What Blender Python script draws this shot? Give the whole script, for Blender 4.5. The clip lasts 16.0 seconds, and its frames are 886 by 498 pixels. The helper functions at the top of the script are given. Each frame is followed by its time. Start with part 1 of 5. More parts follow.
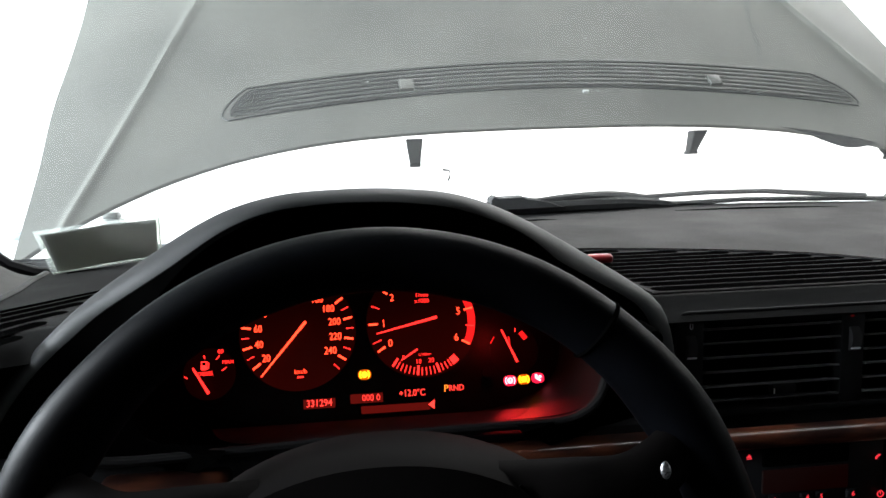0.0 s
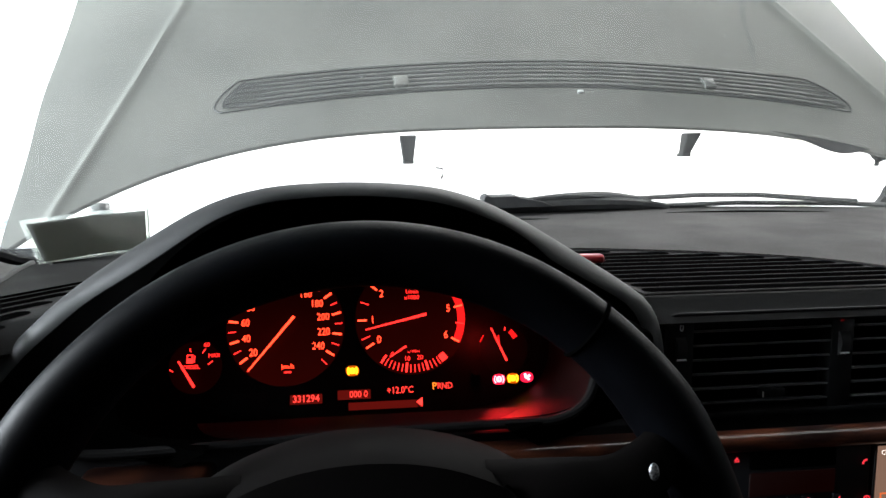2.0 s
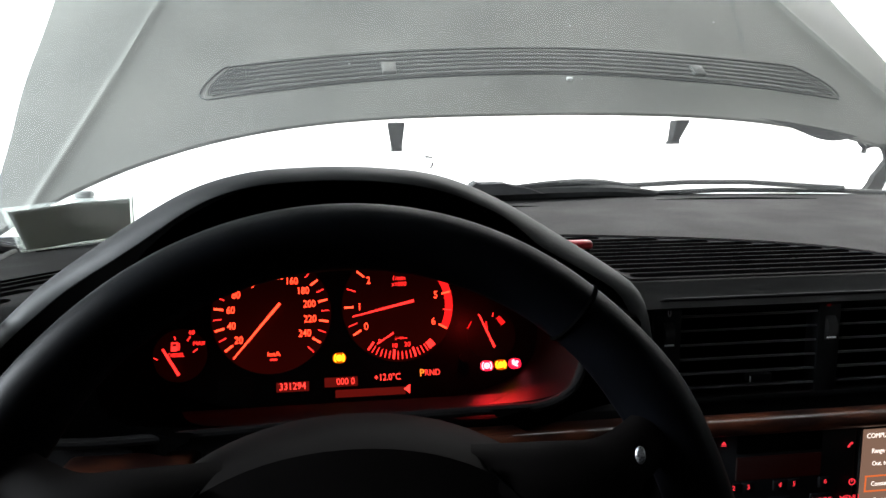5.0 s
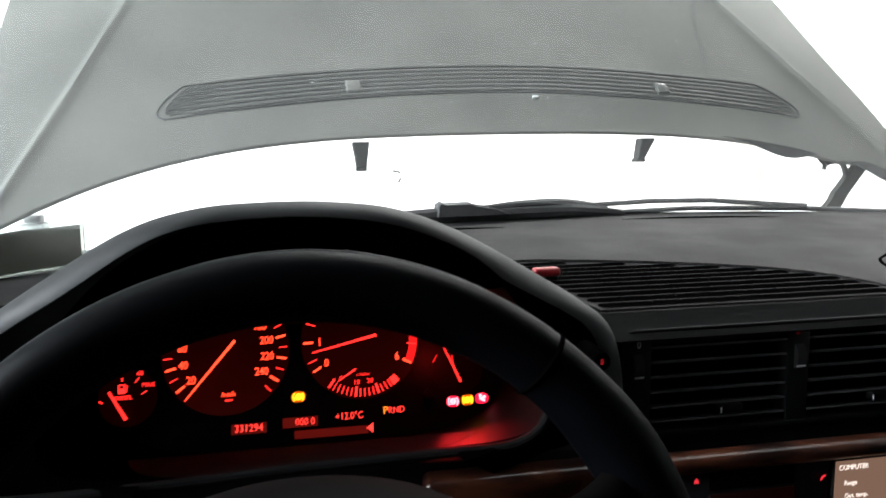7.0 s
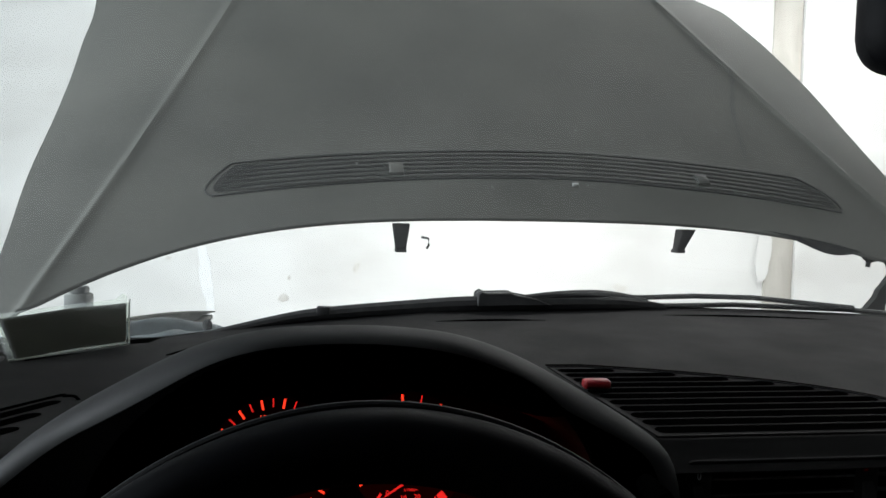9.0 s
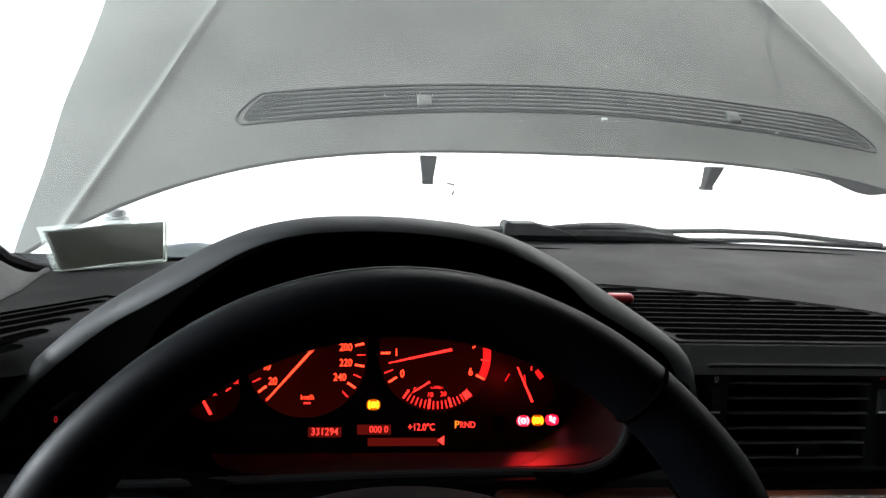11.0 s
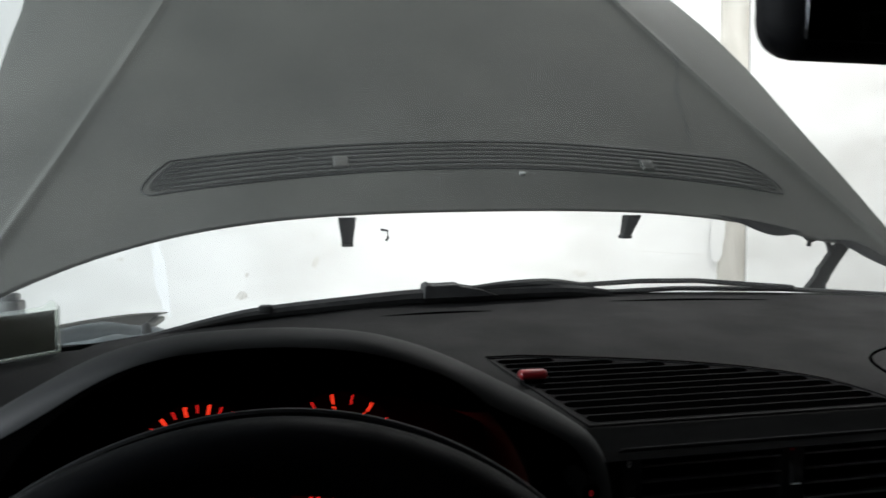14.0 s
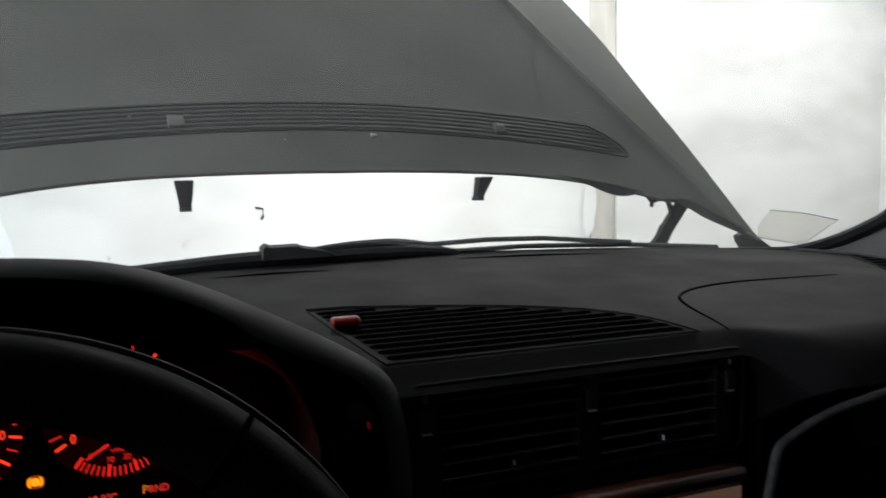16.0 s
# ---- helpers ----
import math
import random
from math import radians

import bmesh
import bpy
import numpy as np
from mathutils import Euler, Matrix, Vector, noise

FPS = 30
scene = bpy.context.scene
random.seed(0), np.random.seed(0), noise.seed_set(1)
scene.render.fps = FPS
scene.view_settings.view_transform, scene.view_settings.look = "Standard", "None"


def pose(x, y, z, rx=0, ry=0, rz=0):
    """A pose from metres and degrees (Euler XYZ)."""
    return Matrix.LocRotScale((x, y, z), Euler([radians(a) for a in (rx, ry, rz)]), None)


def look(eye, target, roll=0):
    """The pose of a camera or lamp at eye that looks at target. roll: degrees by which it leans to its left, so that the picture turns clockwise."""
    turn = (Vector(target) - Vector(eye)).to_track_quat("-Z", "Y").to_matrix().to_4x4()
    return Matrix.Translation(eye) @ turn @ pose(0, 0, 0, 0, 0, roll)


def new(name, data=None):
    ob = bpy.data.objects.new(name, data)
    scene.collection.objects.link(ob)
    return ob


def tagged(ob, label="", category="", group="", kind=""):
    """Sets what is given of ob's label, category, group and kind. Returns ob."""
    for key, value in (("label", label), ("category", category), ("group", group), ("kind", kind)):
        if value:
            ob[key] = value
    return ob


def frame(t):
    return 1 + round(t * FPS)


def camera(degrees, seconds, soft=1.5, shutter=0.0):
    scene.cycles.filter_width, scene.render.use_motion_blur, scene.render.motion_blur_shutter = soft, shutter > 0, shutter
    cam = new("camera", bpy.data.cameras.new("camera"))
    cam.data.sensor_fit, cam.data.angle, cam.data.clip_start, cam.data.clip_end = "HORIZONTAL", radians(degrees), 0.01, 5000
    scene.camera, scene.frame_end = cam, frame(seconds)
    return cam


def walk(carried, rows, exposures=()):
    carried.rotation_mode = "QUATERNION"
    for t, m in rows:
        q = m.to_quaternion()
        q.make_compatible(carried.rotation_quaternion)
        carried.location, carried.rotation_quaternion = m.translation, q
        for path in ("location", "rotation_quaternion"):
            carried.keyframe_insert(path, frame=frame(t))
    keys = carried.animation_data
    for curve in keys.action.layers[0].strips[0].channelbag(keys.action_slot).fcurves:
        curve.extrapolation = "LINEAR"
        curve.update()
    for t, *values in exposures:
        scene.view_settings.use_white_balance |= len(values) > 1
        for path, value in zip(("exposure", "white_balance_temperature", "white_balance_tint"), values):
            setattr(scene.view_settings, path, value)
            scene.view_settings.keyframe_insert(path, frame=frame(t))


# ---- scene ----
cam = camera(66.6, 16.0, shutter=0.5)
PATH = [
    (0, (0.007, -0.533, 1.042), (0.195, 1.441, 0.78), -1.9),
    (0.5, (0.008, -0.533, 1.041), (0.198, 1.442, 0.789), -1.8),
    (1, (0.009, -0.531, 1.04), (0.202, 1.444, 0.789), -1.8),
    (1.5, (0.01, -0.529, 1.039), (0.208, 1.444, 0.779), -1.8),
    (2, (0.008, -0.529, 1.04), (0.22, 1.441, 0.773), -0.7),
    (2.5, (0.009, -0.527, 1.037), (0.234, 1.442, 0.769), -0.9),
    (3, (0.01, -0.526, 1.036), (0.24, 1.441, 0.759), -0.9),
    (3.5, (0.01, -0.526, 1.037), (0.247, 1.439, 0.751), -0.7),
    (6, (0.014, -0.525, 1.036), (0.263, 1.437, 0.737), -1.0),
    (6.5, (0.017, -0.525, 1.044), (0.29, 1.436, 0.756), -1.4),
    (7, (0.019, -0.505, 1.049), (0.349, 1.45, 0.785), -1.0),
    (7.5, (0.026, -0.494, 1.067), (0.431, 1.454, 0.869), -0.2),
    (8, (-0.008, -0.49, 1.095), (0.324, 1.479, 0.985), 1.2),
    (8.5, (-0.004, -0.483, 1.089), (0.268, 1.497, 1.005), 1.5),
    (9, (-0.007, -0.494, 1.09), (0.261, 1.488, 1.003), 1.3),
    (9.5, (-0.011, -0.499, 1.069), (0.237, 1.483, 0.975), 1.8),
    (9.7, (-0.011, -0.499, 1.05), (0.23, 1.476, 0.826), 1.9),
    (11.8, (-0.012, -0.516, 1.057), (0.154, 1.464, 0.827), 1.9),
    (12, (-0.01, -0.513, 1.055), (0.145, 1.471, 0.857), 1.6),
    (12.5, (-0.005, -0.5, 1.068), (0.211, 1.477, 0.856), 0.7),
    (13, (-0.006, -0.491, 1.086), (0.259, 1.487, 0.946), 0.0),
    (13.5, (-0.002, -0.489, 1.087), (0.282, 1.488, 0.972), 0.3),
    (14, (0.025, -0.489, 1.093), (0.395, 1.474, 0.979), -0.4),
    (14.5, (0.061, -0.481, 1.083), (0.554, 1.455, 0.981), -0.6),
    (15, (0.068, -0.479, 1.082), (0.584, 1.451, 0.987), -1.2),
    (15.5, (0.087, -0.477, 1.069), (0.651, 1.438, 0.951), -2.0),
    (16, (0.102, -0.489, 1.055), (0.775, 1.387, 0.886), -1.1),
]
walk(cam, [(t, look(e, a, r)) for t, e, a, r in PATH],
     exposures=[(0, -0.08), (6.6, -0.08), (7.0, -0.2), (7.2, -0.5), (7.5, -1.2), (8.1, -1.8), (9.5, -1.8), (9.8, -1.1), (11.8, -0.1),
                (12.1, -0.35), (12.5, -1.05), (13.2, -1.5), (14.0, -1.8), (15.4, -1.85), (16, -1.84)])

# ---- world and lights ----
world = bpy.data.worlds.new("world")
scene.world = world
world.use_nodes = True
wn = world.node_tree.nodes
sky = wn.new("ShaderNodeTexSky")
sky.sky_type, sky.sun_disc = "NISHITA", False
sky.sun_elevation, sky.sun_rotation = radians(38), radians(150)
world.node_tree.links.new(sky.outputs[0], wn["Background"].inputs[0])
wn["Background"].inputs[1].default_value = 0.12


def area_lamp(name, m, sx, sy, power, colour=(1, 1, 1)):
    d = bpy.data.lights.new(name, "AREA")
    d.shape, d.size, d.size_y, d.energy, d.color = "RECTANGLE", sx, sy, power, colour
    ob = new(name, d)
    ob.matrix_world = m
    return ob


# unseen fills at ceiling height before, over and behind the car, a side window, and an added wall fill under the open
# bonnet
# no fixtures known; placed by eye to light wall, bonnet and cowl
area_lamp("ceiling_fill", pose(2.5, 2.45, 2.80), 5.0, 0.3, 325)
area_lamp("ceiling_fill", pose(0.4, 0.1, 2.93), 3.0, 0.4, 10)
area_lamp("ceiling_fill", pose(0.4, -2.6, 2.93), 5.0, 0.4, 26)
area_lamp("window_daylight", look((-3.1, 0.2, 1.65), (0.0, 0.1, 1.0)), 1.8, 1.1, 650, (0.86, 0.94, 1.0))
area_lamp("wall_fill_lamp", look((0.75, 1.55, 1.05), (1.15, 3.43, 0.95)), 0.25, 0.12, 72)


# the red warning lamps and the dials throw their light on the moulding round them
def lamp_light(name, at, power, colour):
    d = bpy.data.lights.new(name, "POINT")
    d.energy, d.color, d.shadow_soft_size = power, colour, 0.004
    new(name, d).location = at


d = bpy.data.lights.new("warning_lamp_light", "SPOT")
d.energy, d.color, d.shadow_soft_size, d.spot_size, d.spot_blend = 0.9, (1.0, 0.016, 0.022), 0.004, radians(66), 1.0
new("warning_lamp_light", d).matrix_world = look((0.112, 0.002, 0.874), (0.120, -0.064, 0.842))
lamp_light("dial_light", (0.095, 0.006, 0.895), 0.050, (1.0, 0.022, 0.016))


# ---- materials ----
def ramp_mix(nt, fac, a, b):
    mix = nt.nodes.new("ShaderNodeMix")
    mix.data_type = "RGBA"
    mix.inputs[6].default_value, mix.inputs[7].default_value = (*a, 1), (*b, 1)
    nt.links.new(fac, mix.inputs[0])
    return mix.outputs[2]


def surface(name, a, b, rough=0.5, metal=0.0, scale=30.0, detail=3.0, bump=0.0, bump_scale=600.0, voronoi=False,
            coat=0.0, stretch=(1, 1, 1), spec=0.5, rough2=None, low=0.35, high=0.65):
    """A principled surface that varies between two colours, with fine relief."""
    m = bpy.data.materials.new(name)
    m.use_nodes = True
    nt = m.node_tree
    p = nt.nodes["Principled BSDF"]
    tc = nt.nodes.new("ShaderNodeTexCoord")
    mp = nt.nodes.new("ShaderNodeMapping")
    mp.inputs[3].default_value = stretch
    nt.links.new(tc.outputs["Object"], mp.inputs[0])
    nz = nt.nodes.new("ShaderNodeTexNoise")
    nz.inputs["Scale"].default_value, nz.inputs["Detail"].default_value = scale, detail
    nt.links.new(mp.outputs[0], nz.inputs["Vector"])
    mr = nt.nodes.new("ShaderNodeMapRange")
    mr.inputs[1].default_value, mr.inputs[2].default_value = low, high
    nt.links.new(nz.outputs[0], mr.inputs[0])
    nt.links.new(ramp_mix(nt, mr.outputs[0], a, b), p.inputs["Base Color"])
    p.inputs["Roughness"].default_value, p.inputs["Metallic"].default_value = rough, metal
    p.inputs["Coat Weight"].default_value = coat
    p.inputs["Specular IOR Level"].default_value = spec
    if rough2 is not None:
        rr = nt.nodes.new("ShaderNodeMapRange")
        rr.inputs[1].default_value, rr.inputs[2].default_value = low, high
        rr.inputs[3].default_value, rr.inputs[4].default_value = rough, rough2
        nt.links.new(nz.outputs[0], rr.inputs[0])
        nt.links.new(rr.outputs[0], p.inputs["Roughness"])
    if bump:
        bp = nt.nodes.new("ShaderNodeBump")
        bp.inputs["Strength"].default_value, bp.inputs["Distance"].default_value = bump, 0.0006
        if voronoi:
            t = nt.nodes.new("ShaderNodeTexVoronoi")
        else:
            t = nt.nodes.new("ShaderNodeTexNoise")
        t.inputs["Scale"].default_value = bump_scale
        nt.links.new(tc.outputs["Object"], t.inputs["Vector"])
        nt.links.new(t.outputs[0], bp.inputs["Height"])
        nt.links.new(bp.outputs[0], p.inputs["Normal"])
    return m


def glow(name, colour, strength, base=(0.004, 0.004, 0.004)):
    m = bpy.data.materials.new(name)
    m.use_nodes = True
    p = m.node_tree.nodes["Principled BSDF"]
    p.inputs["Base Color"].default_value = (*base, 1)
    p.inputs["Emission Color"].default_value, p.inputs["Emission Strength"].default_value = (*colour, 1), strength
    p.inputs["Roughness"].default_value = 0.6
    p.inputs["Specular IOR Level"].default_value = 0.08
    return m


def pane_material(name, tint=(1, 1, 1), gloss=0.06, share=0.05, dust=0.03):
    """Thin clear sheet: mostly see-through, some gloss, and a film of dust that scatters light."""
    m = bpy.data.materials.new(name)
    m.use_nodes = True
    nt = m.node_tree
    nt.nodes.remove(nt.nodes["Principled BSDF"])
    tr, gl, df = (nt.nodes.new("ShaderNodeBsdf" + kind) for kind in ("Transparent", "Glossy", "Translucent"))
    m1, m2 = nt.nodes.new("ShaderNodeMixShader"), nt.nodes.new("ShaderNodeMixShader")
    tc, nz, mr = nt.nodes.new("ShaderNodeTexCoord"), nt.nodes.new("ShaderNodeTexNoise"), nt.nodes.new("ShaderNodeMapRange")
    nz.inputs["Scale"].default_value, nz.inputs["Detail"].default_value = 4.0, 6.0
    mr.inputs[1].default_value, mr.inputs[2].default_value, mr.inputs[3].default_value, mr.inputs[4].default_value = 0.3, 0.7, dust * 0.7, dust * 1.3
    nt.links.new(tc.outputs["Object"], nz.inputs["Vector"])
    nt.links.new(nz.outputs[0], mr.inputs[0])
    tr.inputs[0].default_value = (*tint, 1)
    df.inputs[0].default_value = (0.85, 0.88, 0.88, 1)
    gl.inputs["Roughness"].default_value = gloss
    m1.inputs[0].default_value = share
    nt.links.new(tr.outputs[0], m1.inputs[1])
    nt.links.new(gl.outputs[0], m1.inputs[2])
    nt.links.new(mr.outputs[0], m2.inputs[0])
    nt.links.new(m1.outputs[0], m2.inputs[1])
    nt.links.new(df.outputs[0], m2.inputs[2])
    nt.links.new(m2.outputs[0], nt.nodes["Material Output"].inputs[0])
    return m


DASH = surface("dash_plastic", (0.0068, 0.0066, 0.0070), (0.0094, 0.0091, 0.0094), 0.60, spec=0.05, scale=9, bump=0.12, bump_scale=1600, voronoi=True, rough2=0.72)
COWL = surface("cowl_plastic", (0.0205, 0.0213, 0.0224), (0.0280, 0.0287, 0.0298), 0.50, spec=0.09, scale=14, bump=0.10, bump_scale=1600, voronoi=True, rough2=0.66)
BLACK = surface("black_plastic", (0.005, 0.005, 0.006), (0.008, 0.008, 0.009), 0.60, spec=0.08, scale=40, bump=0.2, bump_scale=1200)
# near-black for seams, and for shade painted into slots, hollows and hood
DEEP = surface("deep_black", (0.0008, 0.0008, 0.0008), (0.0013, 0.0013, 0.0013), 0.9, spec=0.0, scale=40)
LEATHER = surface("rim_leather", (0.0012, 0.0013, 0.0018), (0.0022, 0.0024, 0.0033), 0.52, spec=0.020, scale=60, bump=0.06, bump_scale=2200, voronoi=True, rough2=0.42)
PAINT = surface("dusty_paint", (0.079, 0.080, 0.0735), (0.108, 0.108, 0.099), 0.62, spec=0.14, metal=0.0, scale=3.5, rough2=0.74, detail=6)
HOODGRILLE = surface("grey_grille", (0.022, 0.023, 0.022), (0.032, 0.034, 0.032), 0.7, spec=0.1, scale=30)
DARKSTREAK = surface("dark_streak", (0.050, 0.052, 0.049), (0.072, 0.075, 0.070), 0.6, scale=60, spec=0.2)
RUBBER = surface("rubber", (0.012, 0.012, 0.013), (0.022, 0.022, 0.023), 0.75, scale=50, bump=0.2)
WALLM = surface("whitewash", (0.63, 0.625, 0.61), (0.79, 0.79, 0.78), 0.9, scale=1.6, detail=14, bump=0.6, bump_scale=40, low=0.28, high=0.62, stretch=(1, 1, 2.2))
WALLD = surface("stained_plaster", (0.40, 0.375, 0.335), (0.62, 0.60, 0.555), 0.9, scale=5, detail=10, stretch=(1, 1, 0.35))
FLOORM = surface("concrete", (0.22, 0.22, 0.21), (0.36, 0.35, 0.33), 0.85, scale=2.5, detail=8, bump=0.4, bump_scale=60)
WOOD = surface("burl_wood", (0.010, 0.003, 0.0022), (0.060, 0.018, 0.009), 0.30, scale=42, detail=8, low=0.42, high=0.62, spec=0.3, coat=0.5, stretch=(0.6, 1, 1.6))
METAL = surface("dull_metal", (0.30, 0.30, 0.30), (0.42, 0.42, 0.42), 0.35, metal=1.0, scale=40)
GREYPART = surface("pale_plastic", (0.30, 0.31, 0.30), (0.40, 0.41, 0.40), 0.6, scale=40)
HEADLINER = surface("grey_trim", (0.034, 0.033, 0.033), (0.044, 0.043, 0.042), 0.9, scale=60, bump=0.3, bump_scale=900)
CARD = surface("dark_card", (0.078, 0.073, 0.064), (0.108, 0.101, 0.089), 0.7, scale=25)
MILKY = pane_material("milky_film", (0.95, 0.97, 0.94), 0.2, 0.04, 0.09)
CLEAR = pane_material("clear_plastic", (0.85, 0.87, 0.84), 0.12, 0.06, 0.03)
GLASS = pane_material("windscreen_glass", (0.93, 0.95, 0.94), 0.0, 0.025, 0.03)
REDTAB = surface("red_plastic", (0.22, 0.01, 0.015), (0.28, 0.015, 0.02), 0.35, scale=80)
DIALFACE = glow("dial_face", (1.0, 0.03, 0.012), 0.065)
# the film over the dials is lit from below and fades towards the rim
nt = DIALFACE.node_tree
tc, sep, low = nt.nodes.new("ShaderNodeTexCoord"), nt.nodes.new("ShaderNodeSeparateXYZ"), nt.nodes.new("ShaderNodeMapRange")
low.inputs[1].default_value, low.inputs[2].default_value, low.inputs[3].default_value, low.inputs[4].default_value = -0.055, 0.030, 0.022, 0.003
nt.links.new(tc.outputs["Object"], sep.inputs[0])
nt.links.new(sep.outputs[1], low.inputs[0])
nt.links.new(low.outputs[0], nt.nodes["Principled BSDF"].inputs["Emission Strength"])
CLUSTERF = surface("cluster_face", (0.002, 0.002, 0.002), (0.004, 0.004, 0.004), 0.6, spec=0.1, scale=50)
AMBER = glow("amber_mark", (1.0, 0.042, 0.016), 5.0)
REDMARK = glow("red_mark", (1.0, 0.022, 0.018), 3.2)
REDBAND = glow("red_band", (1.0, 0.012, 0.012), 1.5)
LCD = glow("lcd_red", (1.0, 0.045, 0.03), 0.12)
LCDTXT = glow("lcd_digit", (1.0, 0.040, 0.030), 2.8)
LAMPY = glow("amber_lamp", (1.0, 0.34, 0.01), 5.5)
LAMPDIM = glow("amber_surround", (1.0, 0.15, 0.0), 0.8)
LAMPR = glow("red_lamp", (1.0, 0.010, 0.045), 2.2)
LAMPC = glow("lamp_core", (1.0, 0.24, 0.28), 5.0)
SCREEN = glow("screen_back", (0.20, 0.115, 0.080), 1.25)
SCRTXT = glow("screen_text", (0.95, 0.82, 0.74), 1.5)
SCRSEL = glow("screen_frame", (1.0, 0.20, 0.05), 0.9)
BTN = glow("button_red", (1.0, 0.04, 0.06), 1.1)
WHITEMARK = surface("white_mark", (0.80, 0.82, 0.83), (0.88, 0.9, 0.9), 0.5, scale=90)

# ---- mesh helpers ----
PLACE = {}


def thing(name, m, label, category, group="", kind=""):
    """An empty at the base of a thing."""
    ob = new(name)
    ob.empty_display_size = 0.02
    ob.matrix_world = m
    PLACE[ob] = m
    return tagged(ob, label, category, group, kind)


def part(name, bm, material, parent=None, label="", world_space=False, smooth=True, m=None):
    if m is not None:
        bmesh.ops.transform(bm, matrix=m, verts=bm.verts)
    if parent is not None and world_space:
        bmesh.ops.transform(bm, matrix=PLACE[parent].inverted(), verts=bm.verts)
    bmesh.ops.recalc_face_normals(bm, faces=bm.faces)
    me = bpy.data.meshes.new(name)
    if smooth:
        for f in bm.faces:
            f.smooth = True
        for e in bm.edges:
            if len(e.link_faces) == 2 and e.calc_face_angle(0) > 0.6:
                e.smooth = False
    bm.to_mesh(me)
    bm.free()
    me.materials.append(material)
    ob = new(name, me)
    if parent is not None:
        ob.parent = parent
        PLACE[ob] = PLACE[parent]
    else:
        PLACE[ob] = Matrix()
    if label:
        tagged(ob, label)
    return ob


def box(lo, hi, bevel=0.0, segments=2):
    bm = bmesh.new()
    bmesh.ops.create_cube(bm, size=1)
    c = [(a + b) / 2 for a, b in zip(lo, hi)]
    d = [b - a for a, b in zip(lo, hi)]
    for v in bm.verts:
        v.co = Vector(c[i] + v.co[i] * d[i] for i in range(3))
    if bevel:
        bmesh.ops.bevel(bm, geom=bm.edges[:], offset=bevel, segments=segments, affect="EDGES", profile=0.5)
    return bm


def sheet(f, nu, nv, thick=0.0, close_u=False):
    """A surface from f(u, v), u and v from 0 to 1, thickened against its normal side by thick."""
    bm = bmesh.new()
    rows = [[bm.verts.new(f(i / nu, j / nv)) for j in range(nv + 1)] for i in range(nu + (0 if close_u else 1))]
    n = len(rows)
    for i in range(n if close_u else n - 1):
        a, b = rows[i], rows[(i + 1) % n]
        for j in range(nv):
            bm.faces.new((a[j], b[j], b[j + 1], a[j + 1]))
    bmesh.ops.recalc_face_normals(bm, faces=bm.faces)
    if thick:
        bmesh.ops.solidify(bm, geom=bm.faces[:], thickness=thick)
    return bm


def tube(points, radius, sides=10, closed=False, flat=1.0):
    """A tube along points; radius a number or a list; flat squeezes it across."""
    bm = bmesh.new()
    pts = [Vector(p) for p in points]
    n = len(pts)
    rings = []
    up = Vector((0, 0, 1))
    for i, p in enumerate(pts):
        if closed:
            d = pts[(i + 1) % n] - pts[i - 1]
        else:
            d = pts[min(i + 1, n - 1)] - pts[max(i - 1, 0)]
        d.normalize()
        side = d.cross(up)
        if side.length < 0.05:
            side = d.cross(Vector((0, 1, 0)))
        side.normalize()
        nor = side.cross(d)
        r = radius[i] if isinstance(radius, (list, tuple)) else radius
        rings.append([bm.verts.new(p + (side * math.cos(k * math.tau / sides) + nor * flat * math.sin(k * math.tau / sides)) * r) for k in range(sides)])
    for i in range(n if closed else n - 1):
        a, b = rings[i], rings[(i + 1) % n]
        for k in range(sides):
            bm.faces.new((a[k], a[(k + 1) % sides], b[(k + 1) % sides], b[k]))
    if not closed:
        bm.faces.new(rings[0])
        bm.faces.new(rings[-1])
    return bm


def plate(outline, z0, z1):
    """A flat piece from a 2D outline, between z0 and z1."""
    bm = bmesh.new()
    lo = [bm.verts.new((x, y, z0)) for x, y in outline]
    hi = [bm.verts.new((x, y, z1)) for x, y in outline]
    bm.faces.new(lo)
    bm.faces.new(hi)
    n = len(outline)
    for i in range(n):
        bm.faces.new((lo[i], lo[(i + 1) % n], hi[(i + 1) % n], hi[i]))
    return bm


def disc(cx, cy, r, z0, z1, n=40):
    return plate([(cx + r * math.cos(k * math.tau / n), cy + r * math.sin(k * math.tau / n)) for k in range(n)], z0, z1)


def bar(x0, y0, x1, y1, w0, w1, z0, z1):
    """A straight tapered stroke in the xy plane."""
    d = Vector((x1 - x0, y1 - y0)).normalized()
    p = Vector((-d.y, d.x))
    return plate([(x0 + p.x * w0 / 2, y0 + p.y * w0 / 2), (x0 - p.x * w0 / 2, y0 - p.y * w0 / 2),
                  (x1 - p.x * w1 / 2, y1 - p.y * w1 / 2), (x1 + p.x * w1 / 2, y1 + p.y * w1 / 2)], z0, z1)


def arc_band(cx, cy, r0, r1, a0, a1, z0, z1, n=24):
    pts = [(cx + r1 * math.cos(radians(a0 + (a1 - a0) * k / n)), cy + r1 * math.sin(radians(a0 + (a1 - a0) * k / n))) for k in range(n + 1)]
    pts += [(cx + r0 * math.cos(radians(a1 + (a0 - a1) * k / n)), cy + r0 * math.sin(radians(a1 + (a0 - a1) * k / n))) for k in range(n + 1)]
    return plate(pts, z0, z1)


